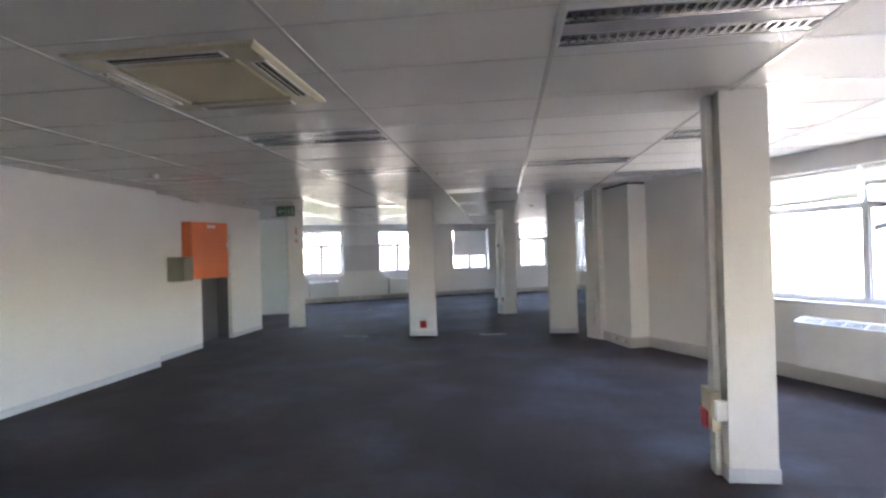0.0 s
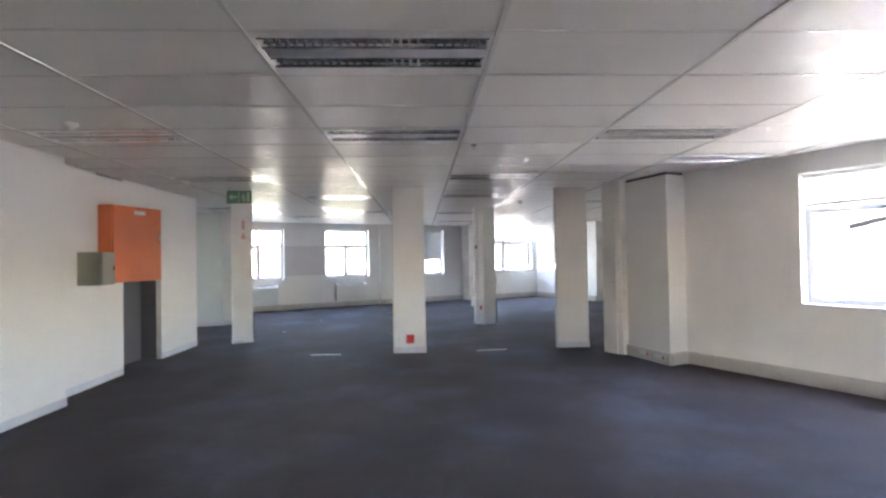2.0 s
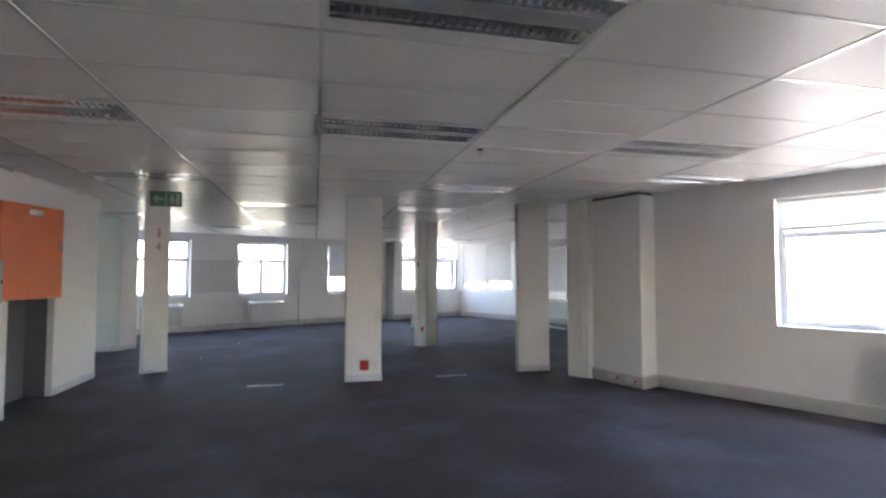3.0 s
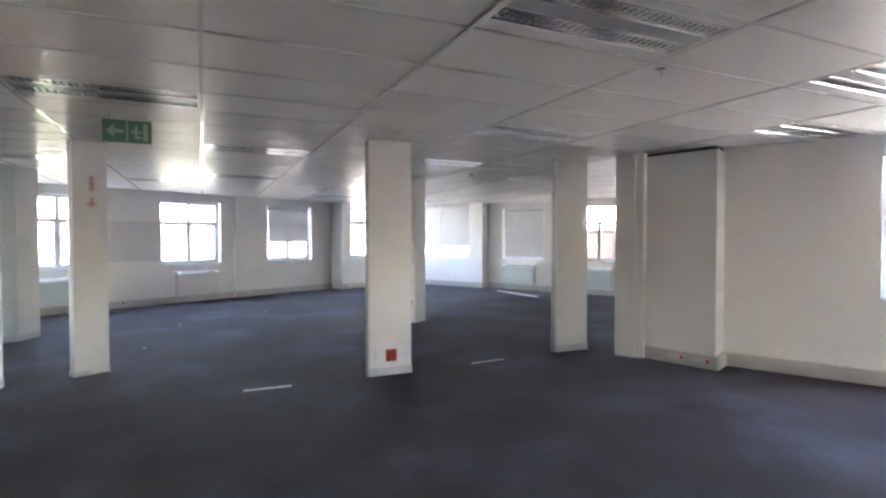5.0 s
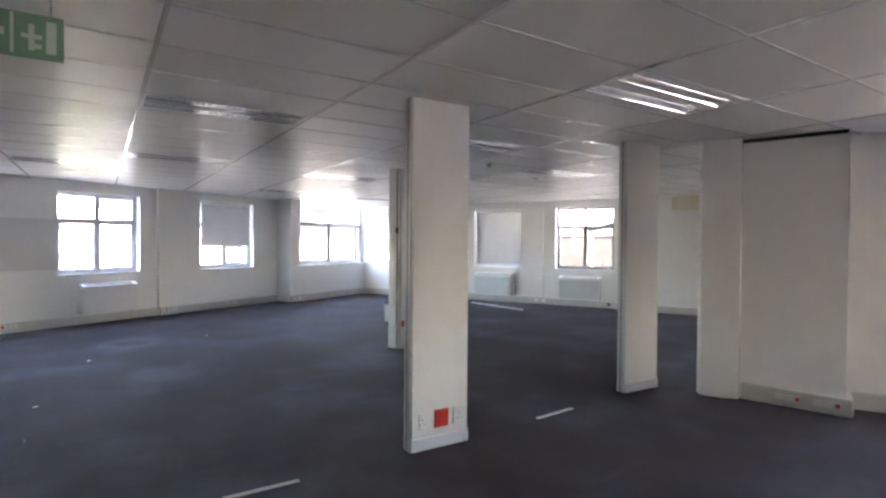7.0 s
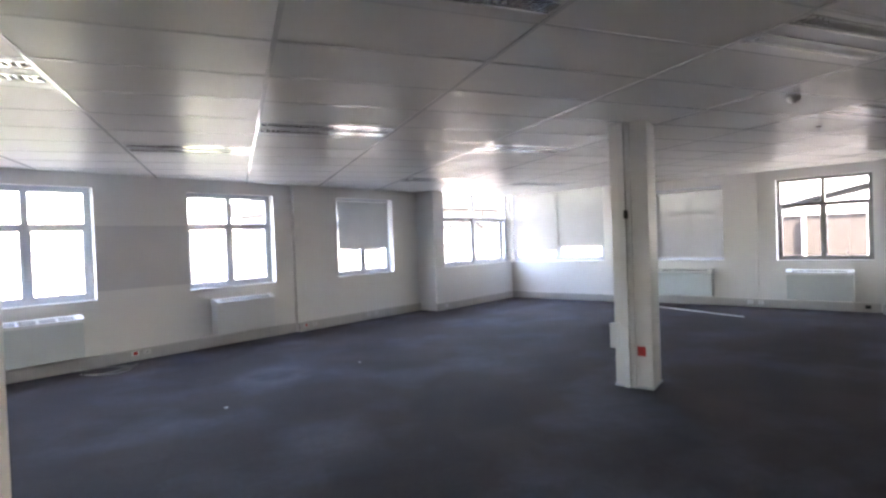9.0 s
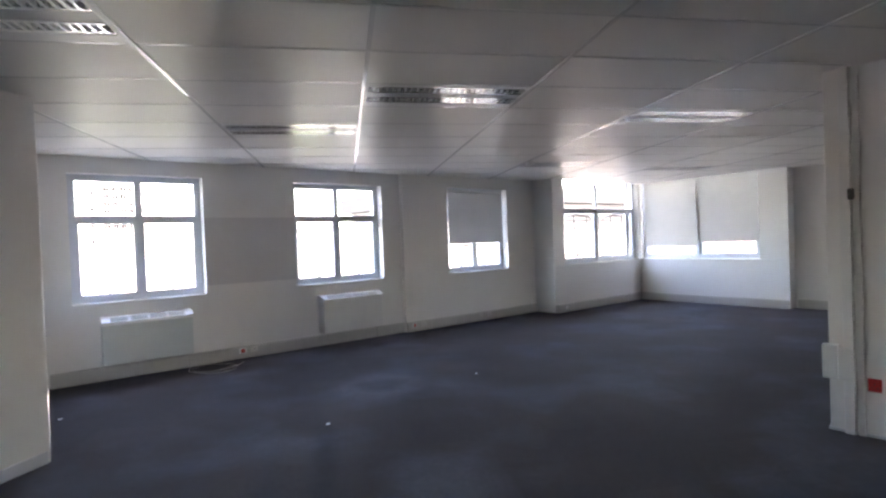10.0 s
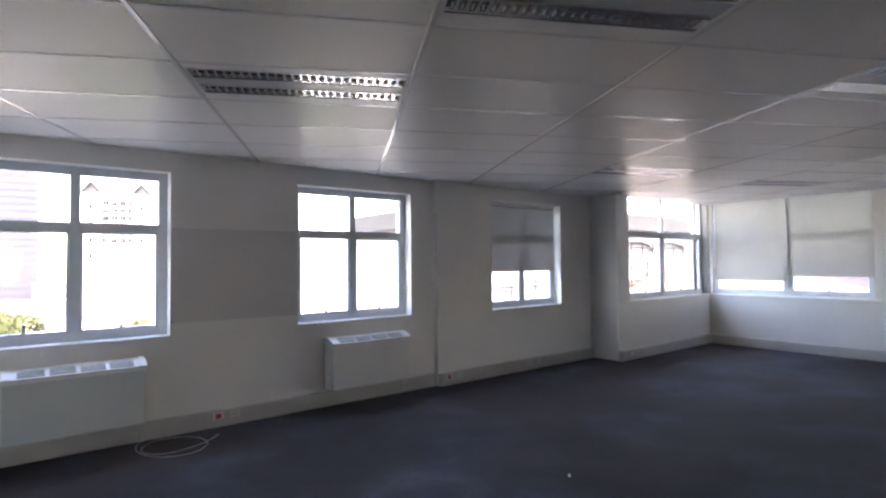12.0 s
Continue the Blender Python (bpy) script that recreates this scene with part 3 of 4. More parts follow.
col_r = column([(2.648, 1.515), (2.95, 1.515), (2.95, 1.83), (2.648, 1.83)], "white square column with sockets low down")
col_e = column([(0.93, 11.0), (1.12, 10.70), (1.40, 10.90), (1.21, 11.20)], "white column with surface conduit and a red socket", 0.02)

# partition track strips left on the carpet
for x0, y0, x1, y1 in ((-1.88, 7.52, -1.425, 7.52), (0.673, 7.62, 1.137, 7.66)):
    b = bmesh.new()
    d = Vector((x1 - x0, y1 - y0, 0))
    box(b, 0, d.length, -0.018, 0.018, 0, 0.006, 0.002)
    solid("floor_strip", b, TRUNK, "pale metal strip screwed to the carpet", "strip", "", pose(x0, y0, 0.0005, 0, 0, math.degrees(math.atan2(d.y, d.x))), "floor strips")
a, b2 = Vector((5.25, 15.0, 0)), Vector((5.40, 13.25, 0))
solid("trunking_lid", boxed(0, (b2 - a).length, -0.03, 0.03, 0, 0.012, bevel=0.003), WHITEPLASTIC, "loose white trunking lid lying on the carpet", "trunking lid", "", pose(*a.xy, 0.0005, 0, 0, math.degrees(math.atan2((b2 - a).y, (b2 - a).x))))


# ---- ceiling lamps ----
def ceiling_light():
    """Recessed twin-tube louvre lamp, unlit: tray with two open troughs, mirror reflectors, cross blades, centre plate, tubes."""
    t = thing("ceiling_light", Matrix(), "unlit recessed twin-tube lamp with mirror louvres", "ceiling lamp", "ceiling lamps")
    L, W = TX - 0.028, TY - 0.022
    b = bmesh.new()
    troughs = ((-0.205, -0.105), (0.055, 0.155))
    box(b, -L / 2, L / 2, 0.178, W / 2, 0, 0.012, 0.002)
    box(b, -L / 2, -L / 2 + 0.014, -W / 2, 0.19, 0, 0.075)
    box(b, L / 2 - 0.014, L / 2, -W / 2, 0.19, 0, 0.075)
    box(b, -L / 2, L / 2, -W / 2, -0.228, 0, 0.012, 0.002)
    box(b, -L / 2, L / 2, -0.232, -0.228, 0, 0.08)
    box(b, -L / 2, L / 2, 0.176, 0.18, 0, 0.08)
    box(b, -L / 2, L / 2, -W / 2, 0.19, 0.08, 0.085)
    part("frame", b, LAMPWHITE, t)
    part("centre_plate", boxed(-L / 2 + 0.015, L / 2 - 0.015, -0.085, 0.035, 0.004, 0.02, bevel=0.003), LAMPGREY, t, "plain grey centre plate")
    for y0, y1 in troughs:
        ym = (y0 + y1) / 2
        b = bmesh.new()
        half = (y1 - y0) / 2 + 0.02
        prof = [(ym + half * k / 7, 0.002 + 0.068 * (1 - (k / 7) ** 2)) for k in range(-7, 8)]
        ends = [[b.verts.new((x, y, z)) for y, z in prof] for x in (-L / 2 + 0.016, L / 2 - 0.016)]
        for i in range(len(prof) - 1):
            b.faces.new((ends[0][i], ends[0][i + 1], ends[1][i + 1], ends[1][i])).smooth = True
        r = part("reflector", b, MIRROR, t, "polished mirror trough")
        b = bmesh.new()
        n = 26
        for i in range(1, n):
            x = -L / 2 + 0.016 + (L - 0.032) * i / n
            vs = [b.verts.new(q) for q in ((x - 0.007, y0, 0.004), (x + 0.007, y0, 0.004), (x + 0.007, y1, 0.004), (x - 0.007, y1, 0.004), (x, y0 + 0.004, 0.040), (x, y1 - 0.004, 0.040))]
            for f in ((3, 2, 1, 0), (1, 0, 4), (3, 2, 5), (0, 3, 5, 4), (2, 1, 4, 5)):
                b.faces.new([vs[k] for k in f])
        for q in (y0, y1):
            box(b, -L / 2 + 0.016, L / 2 - 0.016, q - 0.006, q + 0.006, 0.003, 0.010)
        part("louvre", b, MIRROR, t, "polished cross blades")
        b = bmesh.new()
        rod(b, (-L / 2 + 0.04, ym, 0.055), (L / 2 - 0.04, ym, 0.055), 0.013, 10)
        part("tube", b, TUBE, t, "unlit fluorescent tube")
        for x in (-L / 2 + 0.03, L / 2 - 0.03):
            part("tube_holder", boxed(x - 0.012, x + 0.012, ym - 0.016, ym + 0.016, 0.03, 0.075, bevel=0.003), WHITEPLASTIC, t)
    return t


first = ceiling_light()
spots = [GRID @ Matrix.Translation((i * TX + TX / 2, (row(k) + row(k + 1)) / 2, H + 0.002)) for i, k in LAMPS]
first.matrix_world = spots[0]
for m in spots[1:]:
    copy_thing(first, m)

# ceiling cassette air conditioner
ac = thing("ceiling_cassette", pose(-0.355, 0.655, 0, 0, 0, 0.6), "yellowed square air-conditioning cassette in the ceiling", "air conditioner")
R = 0.49
b = bmesh.new()
ring = [(R, H + 0.003), (R, H - 0.010), (R - 0.03, H - 0.022), (0.33, H - 0.022), (0.32, H - 0.008)]
for s in range(4):
    for (r0, z0), (r1, z1) in zip(ring, ring[1:]):
        q = [(-r0, -r0, z0), (r0, -r0, z0), (r1, -r1, z1), (-r1, -r1, z1)]
        b.faces.new([b.verts.new(Matrix.Rotation(s * math.pi / 2, 3, "Z") @ Vector(p)) for p in q])
bmesh.ops.remove_doubles(b, verts=b.verts, dist=0.0005)
bmesh.ops.recalc_face_normals(b, faces=b.faces)
part("frame", b, CREAM, ac, "cream plastic surround")
part("intake_grille", boxed(-0.31, 0.31, -0.31, 0.31, H - 0.021, H - 0.002, bevel=0.008), CREAMPANEL, ac, "yellowed intake panel")
for s in range(4):
    m = Matrix.Rotation(s * math.pi / 2, 4, "Z")
    b = bmesh.new()
    box(b, -0.29, 0.29, -0.445, -0.385, H - 0.0245, H - 0.0215, 0.001)
    o = part("air_slot", b, SLOT, ac, "dark outlet slot")
    o.matrix_basis = m
    b = bmesh.new()
    for d in ((-0.305, 0.305, -0.458, -0.446), (-0.305, 0.305, -0.384, -0.372), (-0.305, -0.291, -0.446, -0.384), (0.291, 0.305, -0.446, -0.384)):
        box(b, *d, H - 0.030, H - 0.021, 0.002)
    o = part("slot_rim", b, WHITEPLASTIC, ac, "white rim round the outlet slot")
    o.matrix_basis = m
    b = bmesh.new()
    box(b, -0.28, 0.28, -0.012, 0.012, -0.002, 0.002, 0.001)
    o = part("flap", b, CREAM, ac)
    o.matrix_basis = m @ pose(0, -0.41, H - 0.027, 28, 0, 0)
    o = part("screw_cover", boxed(0.245, 0.275, -0.30, -0.27, H - 0.024, H - 0.020, bevel=0.002), CREAM, ac)
    o.matrix_basis = m


def detector(x, y, r=0.055, label="white smoke detector on the ceiling"):
    t = thing("smoke_detector", pose(x, y, H), label, "smoke detector", "smoke detectors")
    b = bmesh.new()
    bmesh.ops.create_cone(b, cap_ends=True, segments=24, radius1=r * 0.8, radius2=r, depth=0.03, matrix=Matrix.Translation((0, 0, -0.015)))
    part("base", b, WHITEPLASTIC, t)
    b = bmesh.new()
    bmesh.ops.create_cone(b, cap_ends=True, segments=20, radius1=r * 0.35, radius2=r * 0.6, depth=0.018, matrix=Matrix.Translation((0, 0, -0.039)))
    part("sensor", b, WHITEPLASTIC, t)


for x, y in ((-2.83, 3.57), (-3.36, 6.7), (1.77, 9.75), (0.18, 15.0)):
    detector(x, y)
for x, y in ((-2.35, 4.14), (0.386, 4.50), (3.29, 10.55)):
    t = thing("sprinkler", pose(x, y, H), "small chrome sprinkler head in the ceiling", "sprinkler", "sprinklers")
    b = bmesh.new()
    bmesh.ops.create_cone(b, cap_ends=True, segments=18, radius1=0.028, radius2=0.034, depth=0.008, matrix=Matrix.Translation((0, 0, -0.003)))
    part("rose", b, CHROME, t)
    b = bmesh.new()
    rod(b, (0, 0, -0.006), (0, 0, -0.035), 0.006)
    bmesh.ops.create_cone(b, cap_ends=True, segments=14, radius1=0.014, radius2=0.014, depth=0.003, matrix=Matrix.Translation((0, 0, -0.036)))
    part("deflector", b, CHROME, t)


# ---- fan coil units under the windows ----
def fan_coil(m, x0, x1, label, body=None, top=None):
    """A wall-hung fan coil: folded case, white chamfered top with vents and end caps, stub feet pipes below."""
    t = thing("fan_coil_unit", m, label, "fan coil", "fan coil units")
    d, z0, z1 = 0.20, 0.19, 0.64
    part("case", boxed(x0 + 0.01, x1 - 0.01, -d, -0.002, z0, z1, bevel=0.008), body or COILBODY, t)
    b = bmesh.new()
    prof = [(-0.002, z1), (-0.002, 0.72), (-0.11, 0.72), (-d - 0.02, 0.675), (-d - 0.02, z1)]
    ends = [[b.verts.new((x, y, z)) for y, z in prof] for x in (x0 + 0.06, x1 - 0.06)]
    for i in range(5):
        j = (i + 1) % 5
        b.faces.new((ends[0][i], ends[0][j], ends[1][j], ends[1][i]))
    bmesh.ops.recalc_face_normals(b, faces=b.faces)
    part("top", b, top or COILTOP, t, "white plastic top" if not top else "")
    for a, c in ((x0, x0 + 0.062), (x1 - 0.062, x1)):
        b = bmesh.new()
        prof2 = [(-0.002, z1 - 0.004), (-0.002, 0.726), (-0.11, 0.726), (-d - 0.026, 0.68), (-d - 0.026, z1 - 0.004)]
        lo, hi = ([b.verts.new((x, y, z)) for y, z in prof2] for x in (a, c))
        b.faces.new(lo)
        b.faces.new(hi[::-1])
        for i in range(5):
            j = (i + 1) % 5
            b.faces.new((lo[j], lo[i], hi[i], hi[j]))
        bmesh.ops.recalc_face_normals(b, faces=b.faces)
        bmesh.ops.bevel(b, geom=list(b.edges), offset=0.005, segments=2, affect="EDGES")
        part("end_cap", b, COILTOP, t)
    n = 4
    w = (x1 - x0 - 0.16) / n
    slope = math.degrees(math.atan2(0.045, 0.11))
    for i in range(n):
        a = x0 + 0.08 + i * w
        b = bmesh.new()
        box(b, a + 0.015, a + w - 0.015, -0.045, 0.045, 0, 0.0035, 0.001)
        o = part("vent", b, COILVENT, t, "grey vent slots")
        o.matrix_basis = pose(0, -0.163, 0.6985, slope, 0, 0)
        b = bmesh.new()
        for k in range(5):
            y = -0.034 + k * 0.017
            box(b, a + 0.017, a + w - 0.017, y - 0.002, y + 0.002, 0.003, 0.007)
        o = part("vent_bars", b, top or COILTOP, t)
        o.matrix_basis = pose(0, -0.163, 0.6985, slope, 0, 0)
    b = bmesh.new()
    rod(b, (x1 - 0.03, -0.05, 0.0), (x1 - 0.03, -0.05, z0 + 0.01), 0.012)
    part("pipe", b, TRUNK, t)
    return t


fan_coil(N_WALL, 0.49, 1.44, "grey-green fan coil unit with a white vented top")
fan_coil(N_WALL, 3.14, 4.12, "pale grey fan coil unit with white end caps", COILPALE, COILPALE)
fan_coil(E_WALL, 0.64, 1.68, "pale grey fan coil unit under the blind")
fan_coil(E_WALL, 2.90, 3.88, "pale grey fan coil unit under the dark-framed window")
fan_coil(NEAR_E, 3.40, 4.40, "white fan coil unit under the long window", COILTOP)

# split air conditioner on the plain wall
sp = thing("wall_air_conditioner", E_PLAIN, "beige split air conditioner high on the wall", "air conditioner")
b = bmesh.new()
box(b, 1.17, 2.05, -0.20, -0.002, 2.24, 2.53, 0.03)
part("case", b, CREAM, sp)
part("outlet", boxed(1.22, 2.0, -0.203, -0.19, 2.255, 2.285, bevel=0.003), SLOT, sp, "dark air outlet")
part("flap", boxed(1.22, 2.0, -0.212, -0.205, 2.245, 2.29, bevel=0.002), CREAM, sp)

# ---- cabinets on the west wall ----
cab = thing("orange_cabinet", pose(-4.052, 5.88, 0, 0, 0, 90), "orange enamelled steel electrical cabinet with its door ajar", "cabinet")
b = bmesh.new()
for q in ((0, 0.012, -0.165, 0.02, 1.21, 2.16), (0.73, 0.742, -0.165, 0.02, 1.21, 2.16), (0.012, 0.73, -0.165, 0.02, 1.21, 1.222), (0.012, 0.73, -0.165, 0.02, 2.148, 2.16), (0.012, 0.73, 0.008, 0.02, 1.222, 2.148)):
    box(b, *q, bevel=0.002)
part("body", b, ORANGE, cab)
part("mounting_plate", boxed(0.06, 0.68, -0.02, 0.006, 1.27, 2.10, bevel=0.002), LAMPGREY, cab, "grey inner plate")
door = part("door", boxed(0, 0.785, -0.024, 0, 1.212, 2.158, bevel=0.005), ORANGE, cab)
door.matrix_basis = pose(0.004, -0.168, 0, 0, 0, -14)
part("handle", boxed(0.715, 0.75, -0.05, -0.024, 1.72, 1.80, bevel=0.008), CHROME, door, "chrome turn handle")
part("label_plate", boxed(0.32, 0.50, -0.0275, -0.0235, 2.06, 2.11, bevel=0.001), WHITEPLASTIC, door, "worn white label plate")
for z in (1.35, 2.02):
    b = bmesh.new()
    rod(b, (0.0, -0.006, z - 0.04), (0.0, -0.006, z + 0.04), 0.011)
    part("hinge", b, ORANGE, door)
box2 = thing("grey_cabinet", pose(-4.04, 5.61, 0, 0, 0, 90), "khaki-grey steel box fixed beside the orange cabinet", "cabinet")
part("body", boxed(-0.125, 0.125, -0.265, 0.02, 1.20, 1.58, bevel=0.004), BOXGREY, box2)
d2 = part("door", boxed(-0.123, 0.123, -0.285, -0.267, 1.205, 1.575, bevel=0.005), BOXGREY, box2)
part("lock", boxed(0.085, 0.105, -0.294, -0.284, 1.375, 1.41, bevel=0.003), BLACK, d2, "black lock")

dr = thing("door_1", pose(-4.40, 6.96, 0, 0, 0, 90), "closed dark grey flush door in a dark frame", "door", kind="structure")
part("leaf", boxed(-0.482, 0.482, -0.02, 0.02, 0.008, 1.96, bevel=0.003), DOORGREY, dr)
b = bmesh.new()
for q in ((-0.527, -0.487, -0.10, 0.02, 0, 2.0), (0.487, 0.527, 0.0, 0.02, 0, 2.0), (0.517, 0.529, -0.225, 0.0, 0, 1.996), (-0.487, 0.487, -0.10, 0.02, 1.963, 2.0)):
    box(b, *q, bevel=0.003)
part("door_frame", b, DOORGREY, dr)
b = bmesh.new()
rod(b, (-0.42, -0.02, 1.02), (-0.42, -0.07, 1.02), 0.009)
rod(b, (-0.43, -0.07, 1.02), (-0.31, -0.07, 1.02), 0.009)
part("door_handle", b, CHROME, dr)

# ---- exit sign and column markers ----
ex = thing("exit_sign", pose(-2.78, 7.08, 0), "green exit sign with a white arrow hanging from the ceiling", "sign")
part("panel", boxed(-0.175, 0.175, -0.012, 0.012, 2.28, 2.465, bevel=0.003), SIGNGREEN, ex)
b = bmesh.new()
for pts in ([(-0.15, 2.372), (-0.09, 2.425), (-0.09, 2.32)], ):
    prism(b, pts, 0, 0.003)
box(b, -0.10, -0.025, 2.357, 2.388, 0, 0.003)
bmesh.ops.rotate(b, verts=b.verts, cent=(0, 0, 0), matrix=Matrix.Rotation(math.pi / 2, 3, "X"))
bmesh.ops.translate(b, verts=b.verts, vec=(0, -0.0125, 0))
part("arrow", b, SIGNPALE, ex, "pale arrow pointing left")
b = bmesh.new()
for q in ((0.115, 0.15, 2.305, 2.44), (0.03, 0.10, 2.36, 2.378), (0.055, 0.075, 2.31, 2.42), (0.075, 0.10, 2.32, 2.337)):
    box(b, q[0], q[1], -0.0155, -0.0122, q[2], q[3])
part("pictogram", b, SIGNPALE, ex, "pale doorway symbol")
part("divider", boxed(-0.006, 0.006, -0.0158, -0.0122, 2.29, 2.455), SIGNPALE, ex)
for x in (-0.13, 0.13):
    b = bmesh.new()
    rod(b, (x, 0, 2.464), (x, 0, 2.54), 0.004, 8)
    part("hanger", b, ALU, ex)
mk = thing("column_marker", pose(*P(1.21, 9.3985), 0, 0, 0, SKEW), "faded red arrow sticker pointing down the column", "sticker")
b = bmesh.new()
prism(b, [(-0.018, 2.17), (0.018, 2.17), (0.026, 2.03), (0.0, 2.0), (-0.026, 2.03)], 0, 0.0015)
bmesh.ops.rotate(b, verts=b.verts, cent=(0, 0, 0), matrix=Matrix.Rotation(math.pi / 2, 3, "X"))
part("bar", b, FADEDRED, mk)
b = bmesh.new()
prism(b, [(-0.014, 1.94), (0.014, 1.94), (0.016, 1.885), (0.055, 1.885), (0.0, 1.825), (-0.055, 1.885), (-0.016, 1.885)], 0, 0.0015)
bmesh.ops.rotate(b, verts=b.verts, cent=(0, 0, 0), matrix=Matrix.Rotation(math.pi / 2, 3, "X"))
part("arrow", b, FADEDRED, mk)


# ---- sockets, plates and conduits ----
def socket(m, colour, w=0.10, h=0.10, label="red switched socket outlet"):
    """A socket outlet: raised bevelled plate, rocker and three pin holes. Local x along, y into the wall, origin at its middle."""
    t = thing("socket_outlet", m, label, "socket", "socket outlets")
    part("plate", boxed(-w / 2, w / 2, -0.012, -0.0005, -h / 2, h / 2, bevel=0.003), colour, t)
    part("rocker", boxed(-0.012, 0.012, -0.017, -0.012, h * 0.14, h * 0.38, bevel=0.002), colour, t)
    b = bmesh.new()
    for x, z in ((0, 0.008), (-0.016, -0.018), (0.016, -0.018)):
        rod(b, (x, -0.0135, z * h / 0.1), (x, -0.0118, z * h / 0.1), 0.0045, 8)
    part("pin_holes", b, BLACK, t)
    return t


socket(pose(-0.362, 7.535, 0.215), RED, 0.12, 0.13)
socket(pose(-0.207, 7.535, 0.215), WHITEPLASTIC, 0.11, 0.12, "white blank data plate")
socket(pose(-0.53, 7.535, 0.215), WHITEPLASTIC, 0.05, 0.12, "narrow white switch plate")


def red_insert_socket(m, w, h, plate, red_x, red_w, label):
    """A pale socket plate with a red outlet set into it."""
    t = thing("socket_outlet", m, label, "socket", "socket outlets")
    part("plate", boxed(-w / 2, w / 2, -0.010, -0.0005, -h / 2, h / 2, bevel=0.003), plate, t)
    part("outlet", boxed(red_x - red_w / 2, red_x + red_w / 2, -0.016, -0.010, -h * 0.36, h * 0.36, bevel=0.006), RED, t, "red outlet")
    b = bmesh.new()
    for x, z in ((0, 0.007), (-0.009, -0.008), (0.009, -0.008)):
        rod(b, (red_x + x, -0.0172, z), (red_x + x, -0.0158, z), 0.003, 8)
    part("pin_holes", b, BLACK, t)
    return t


for x in (0.40, 0.70):
    red_insert_socket(pose(2.84, 7.05, 0.088, 0, 0, pier_face) @ Matrix.Translation((x, -0.054, 0)), 0.20, 0.055, PALEPLATE, 0.078, 0.036, "pale double socket with a red outlet on trunking")
socket(NEAR_E @ Matrix.Translation((2.15, -0.054, 0.08)), TRUNK, 0.09, 0.06, "grey blank plate on trunking")
red_insert_socket(N_WALL @ Matrix.Translation((2.05, -0.054, 0.105)), 0.10, 0.065, WHITEPLASTIC, 0.0, 0.05, "white socket with a red outlet on trunking")
red_insert_socket(N_WALL2 @ Matrix.Translation((0.12, -0.054, 0.105)), 0.10, 0.065, PALEPLATE, 0.0, 0.034, "pale socket with a small red outlet on trunking")
for m, x in ((N_WALL, 2.20), (N_WALL2, 0.30), (N_WALL2, 1.55), (N_WALL2, 1.75)):
    socket(m @ Matrix.Translation((x, -0.054, 0.105)), PALEPLATE, 0.10, 0.065, "pale socket outlet on trunking")
for x in (2.3, 2.48):
    socket(E_WALL @ Matrix.Translation((x, -0.054, 0.09)), WHITEPLASTIC, 0.10, 0.07, "white socket outlet on trunking")
socket(E_WALL @ Matrix.Translation((4.05, -0.054, 0.09)), BLACK, 0.08, 0.06, "dark socket outlet on trunking")
socket(BAY_N @ Matrix.Translation((0.25, -0.054, 0.09)), WHITEPLASTIC, 0.08, 0.06, "white socket outlet on trunking")

# column in the near office: side trunking with a red and a white socket box
cr = thing("column_trunking", pose(2.648, 1.67, 0, 0, 0, -90), "white vertical trunking on the side of the column", "trunking")
part("duct", boxed(-0.05, 0.05, -0.045, -0.0005, 0.0, 2.6, bevel=0.008), PLASTER, cr)
part("back_box", boxed(-0.075, 0.11, -0.085, -0.02, 0.31, 0.57, bevel=0.006), CREAM, cr, "cream back box")
part("red_socket", boxed(-0.065, 0.05, -0.098, -0.08, 0.31, 0.43, bevel=0.004), RED, cr, "red socket")
part("white_socket", boxed(0.112, 0.152, -0.07, -0.002, 0.39, 0.52, bevel=0.004), WHITEPLASTIC, cr)

# far column: flat conduit strips, boxes, a red socket and a dark knob
E_FACE = pose(0.93, 11.0, 0, 0, 0, math.degrees(math.atan2(-0.30, 0.19)))
ct = thing("column_trunking", E_FACE, "white trunking and boxes up the column", "trunking")
part("duct", boxed(0.09, 0.15, -0.035, -0.0005, 0.0, 2.6, bevel=0.004), WHITEPLASTIC, ct)
part("duct", boxed(0.165, 0.20, -0.022, -0.0005, 0.0, 2.6, bevel=0.004), WHITEPLASTIC, ct)
part("junction_box", boxed(-0.03, 0.06, -0.06, -0.0005, 0.38, 0.62, bevel=0.008), WHITEPLASTIC, ct)
part("junction_box", boxed(0.062, 0.155, -0.055, -0.035, 0.38, 0.60, bevel=0.006), WHITEPLASTIC, ct)
part("knob", boxed(0.135, 0.175, -0.055, -0.03, 1.63, 1.71, bevel=0.012), BLACK, ct, "black knob")
socket(E_FACE @ Matrix.Translation((0.255, -0.0005, 0.36)), RED, 0.075, 0.09)

# slim trunking up the side wall between its two windows
wt = thing("wall_trunking", E_WALL, "slim white trunking running up the wall between two windows", "trunking")
part("duct", boxed(2.395, 2.445, -0.028, -0.0005, 0.157, H, bevel=0.004), PLASTER, wt)
part("joint_cover", boxed(2.39, 2.45, -0.031, -0.0005, 1.30, 1.36, bevel=0.003), PLASTER, wt)

# loose white cable on the carpet
cu = bpy.data.curves.new("cable", "CURVE")
cu.dimensions, cu.bevel_depth, cu.bevel_resolution = "3D", 0.0018, 2
spl = cu.splines.new("BEZIER")
pts = [(-4.36, 14.86), (-4.42, 14.62), (-4.28, 14.36), (-4.02, 14.27), (-3.85, 14.42), (-3.92, 14.68), (-4.15, 14.76), (-4.34, 14.6), (-4.2, 14.33), (-3.9, 14.5), (-3.8, 14.75)]
spl.bezier_points.add(len(pts) - 1)
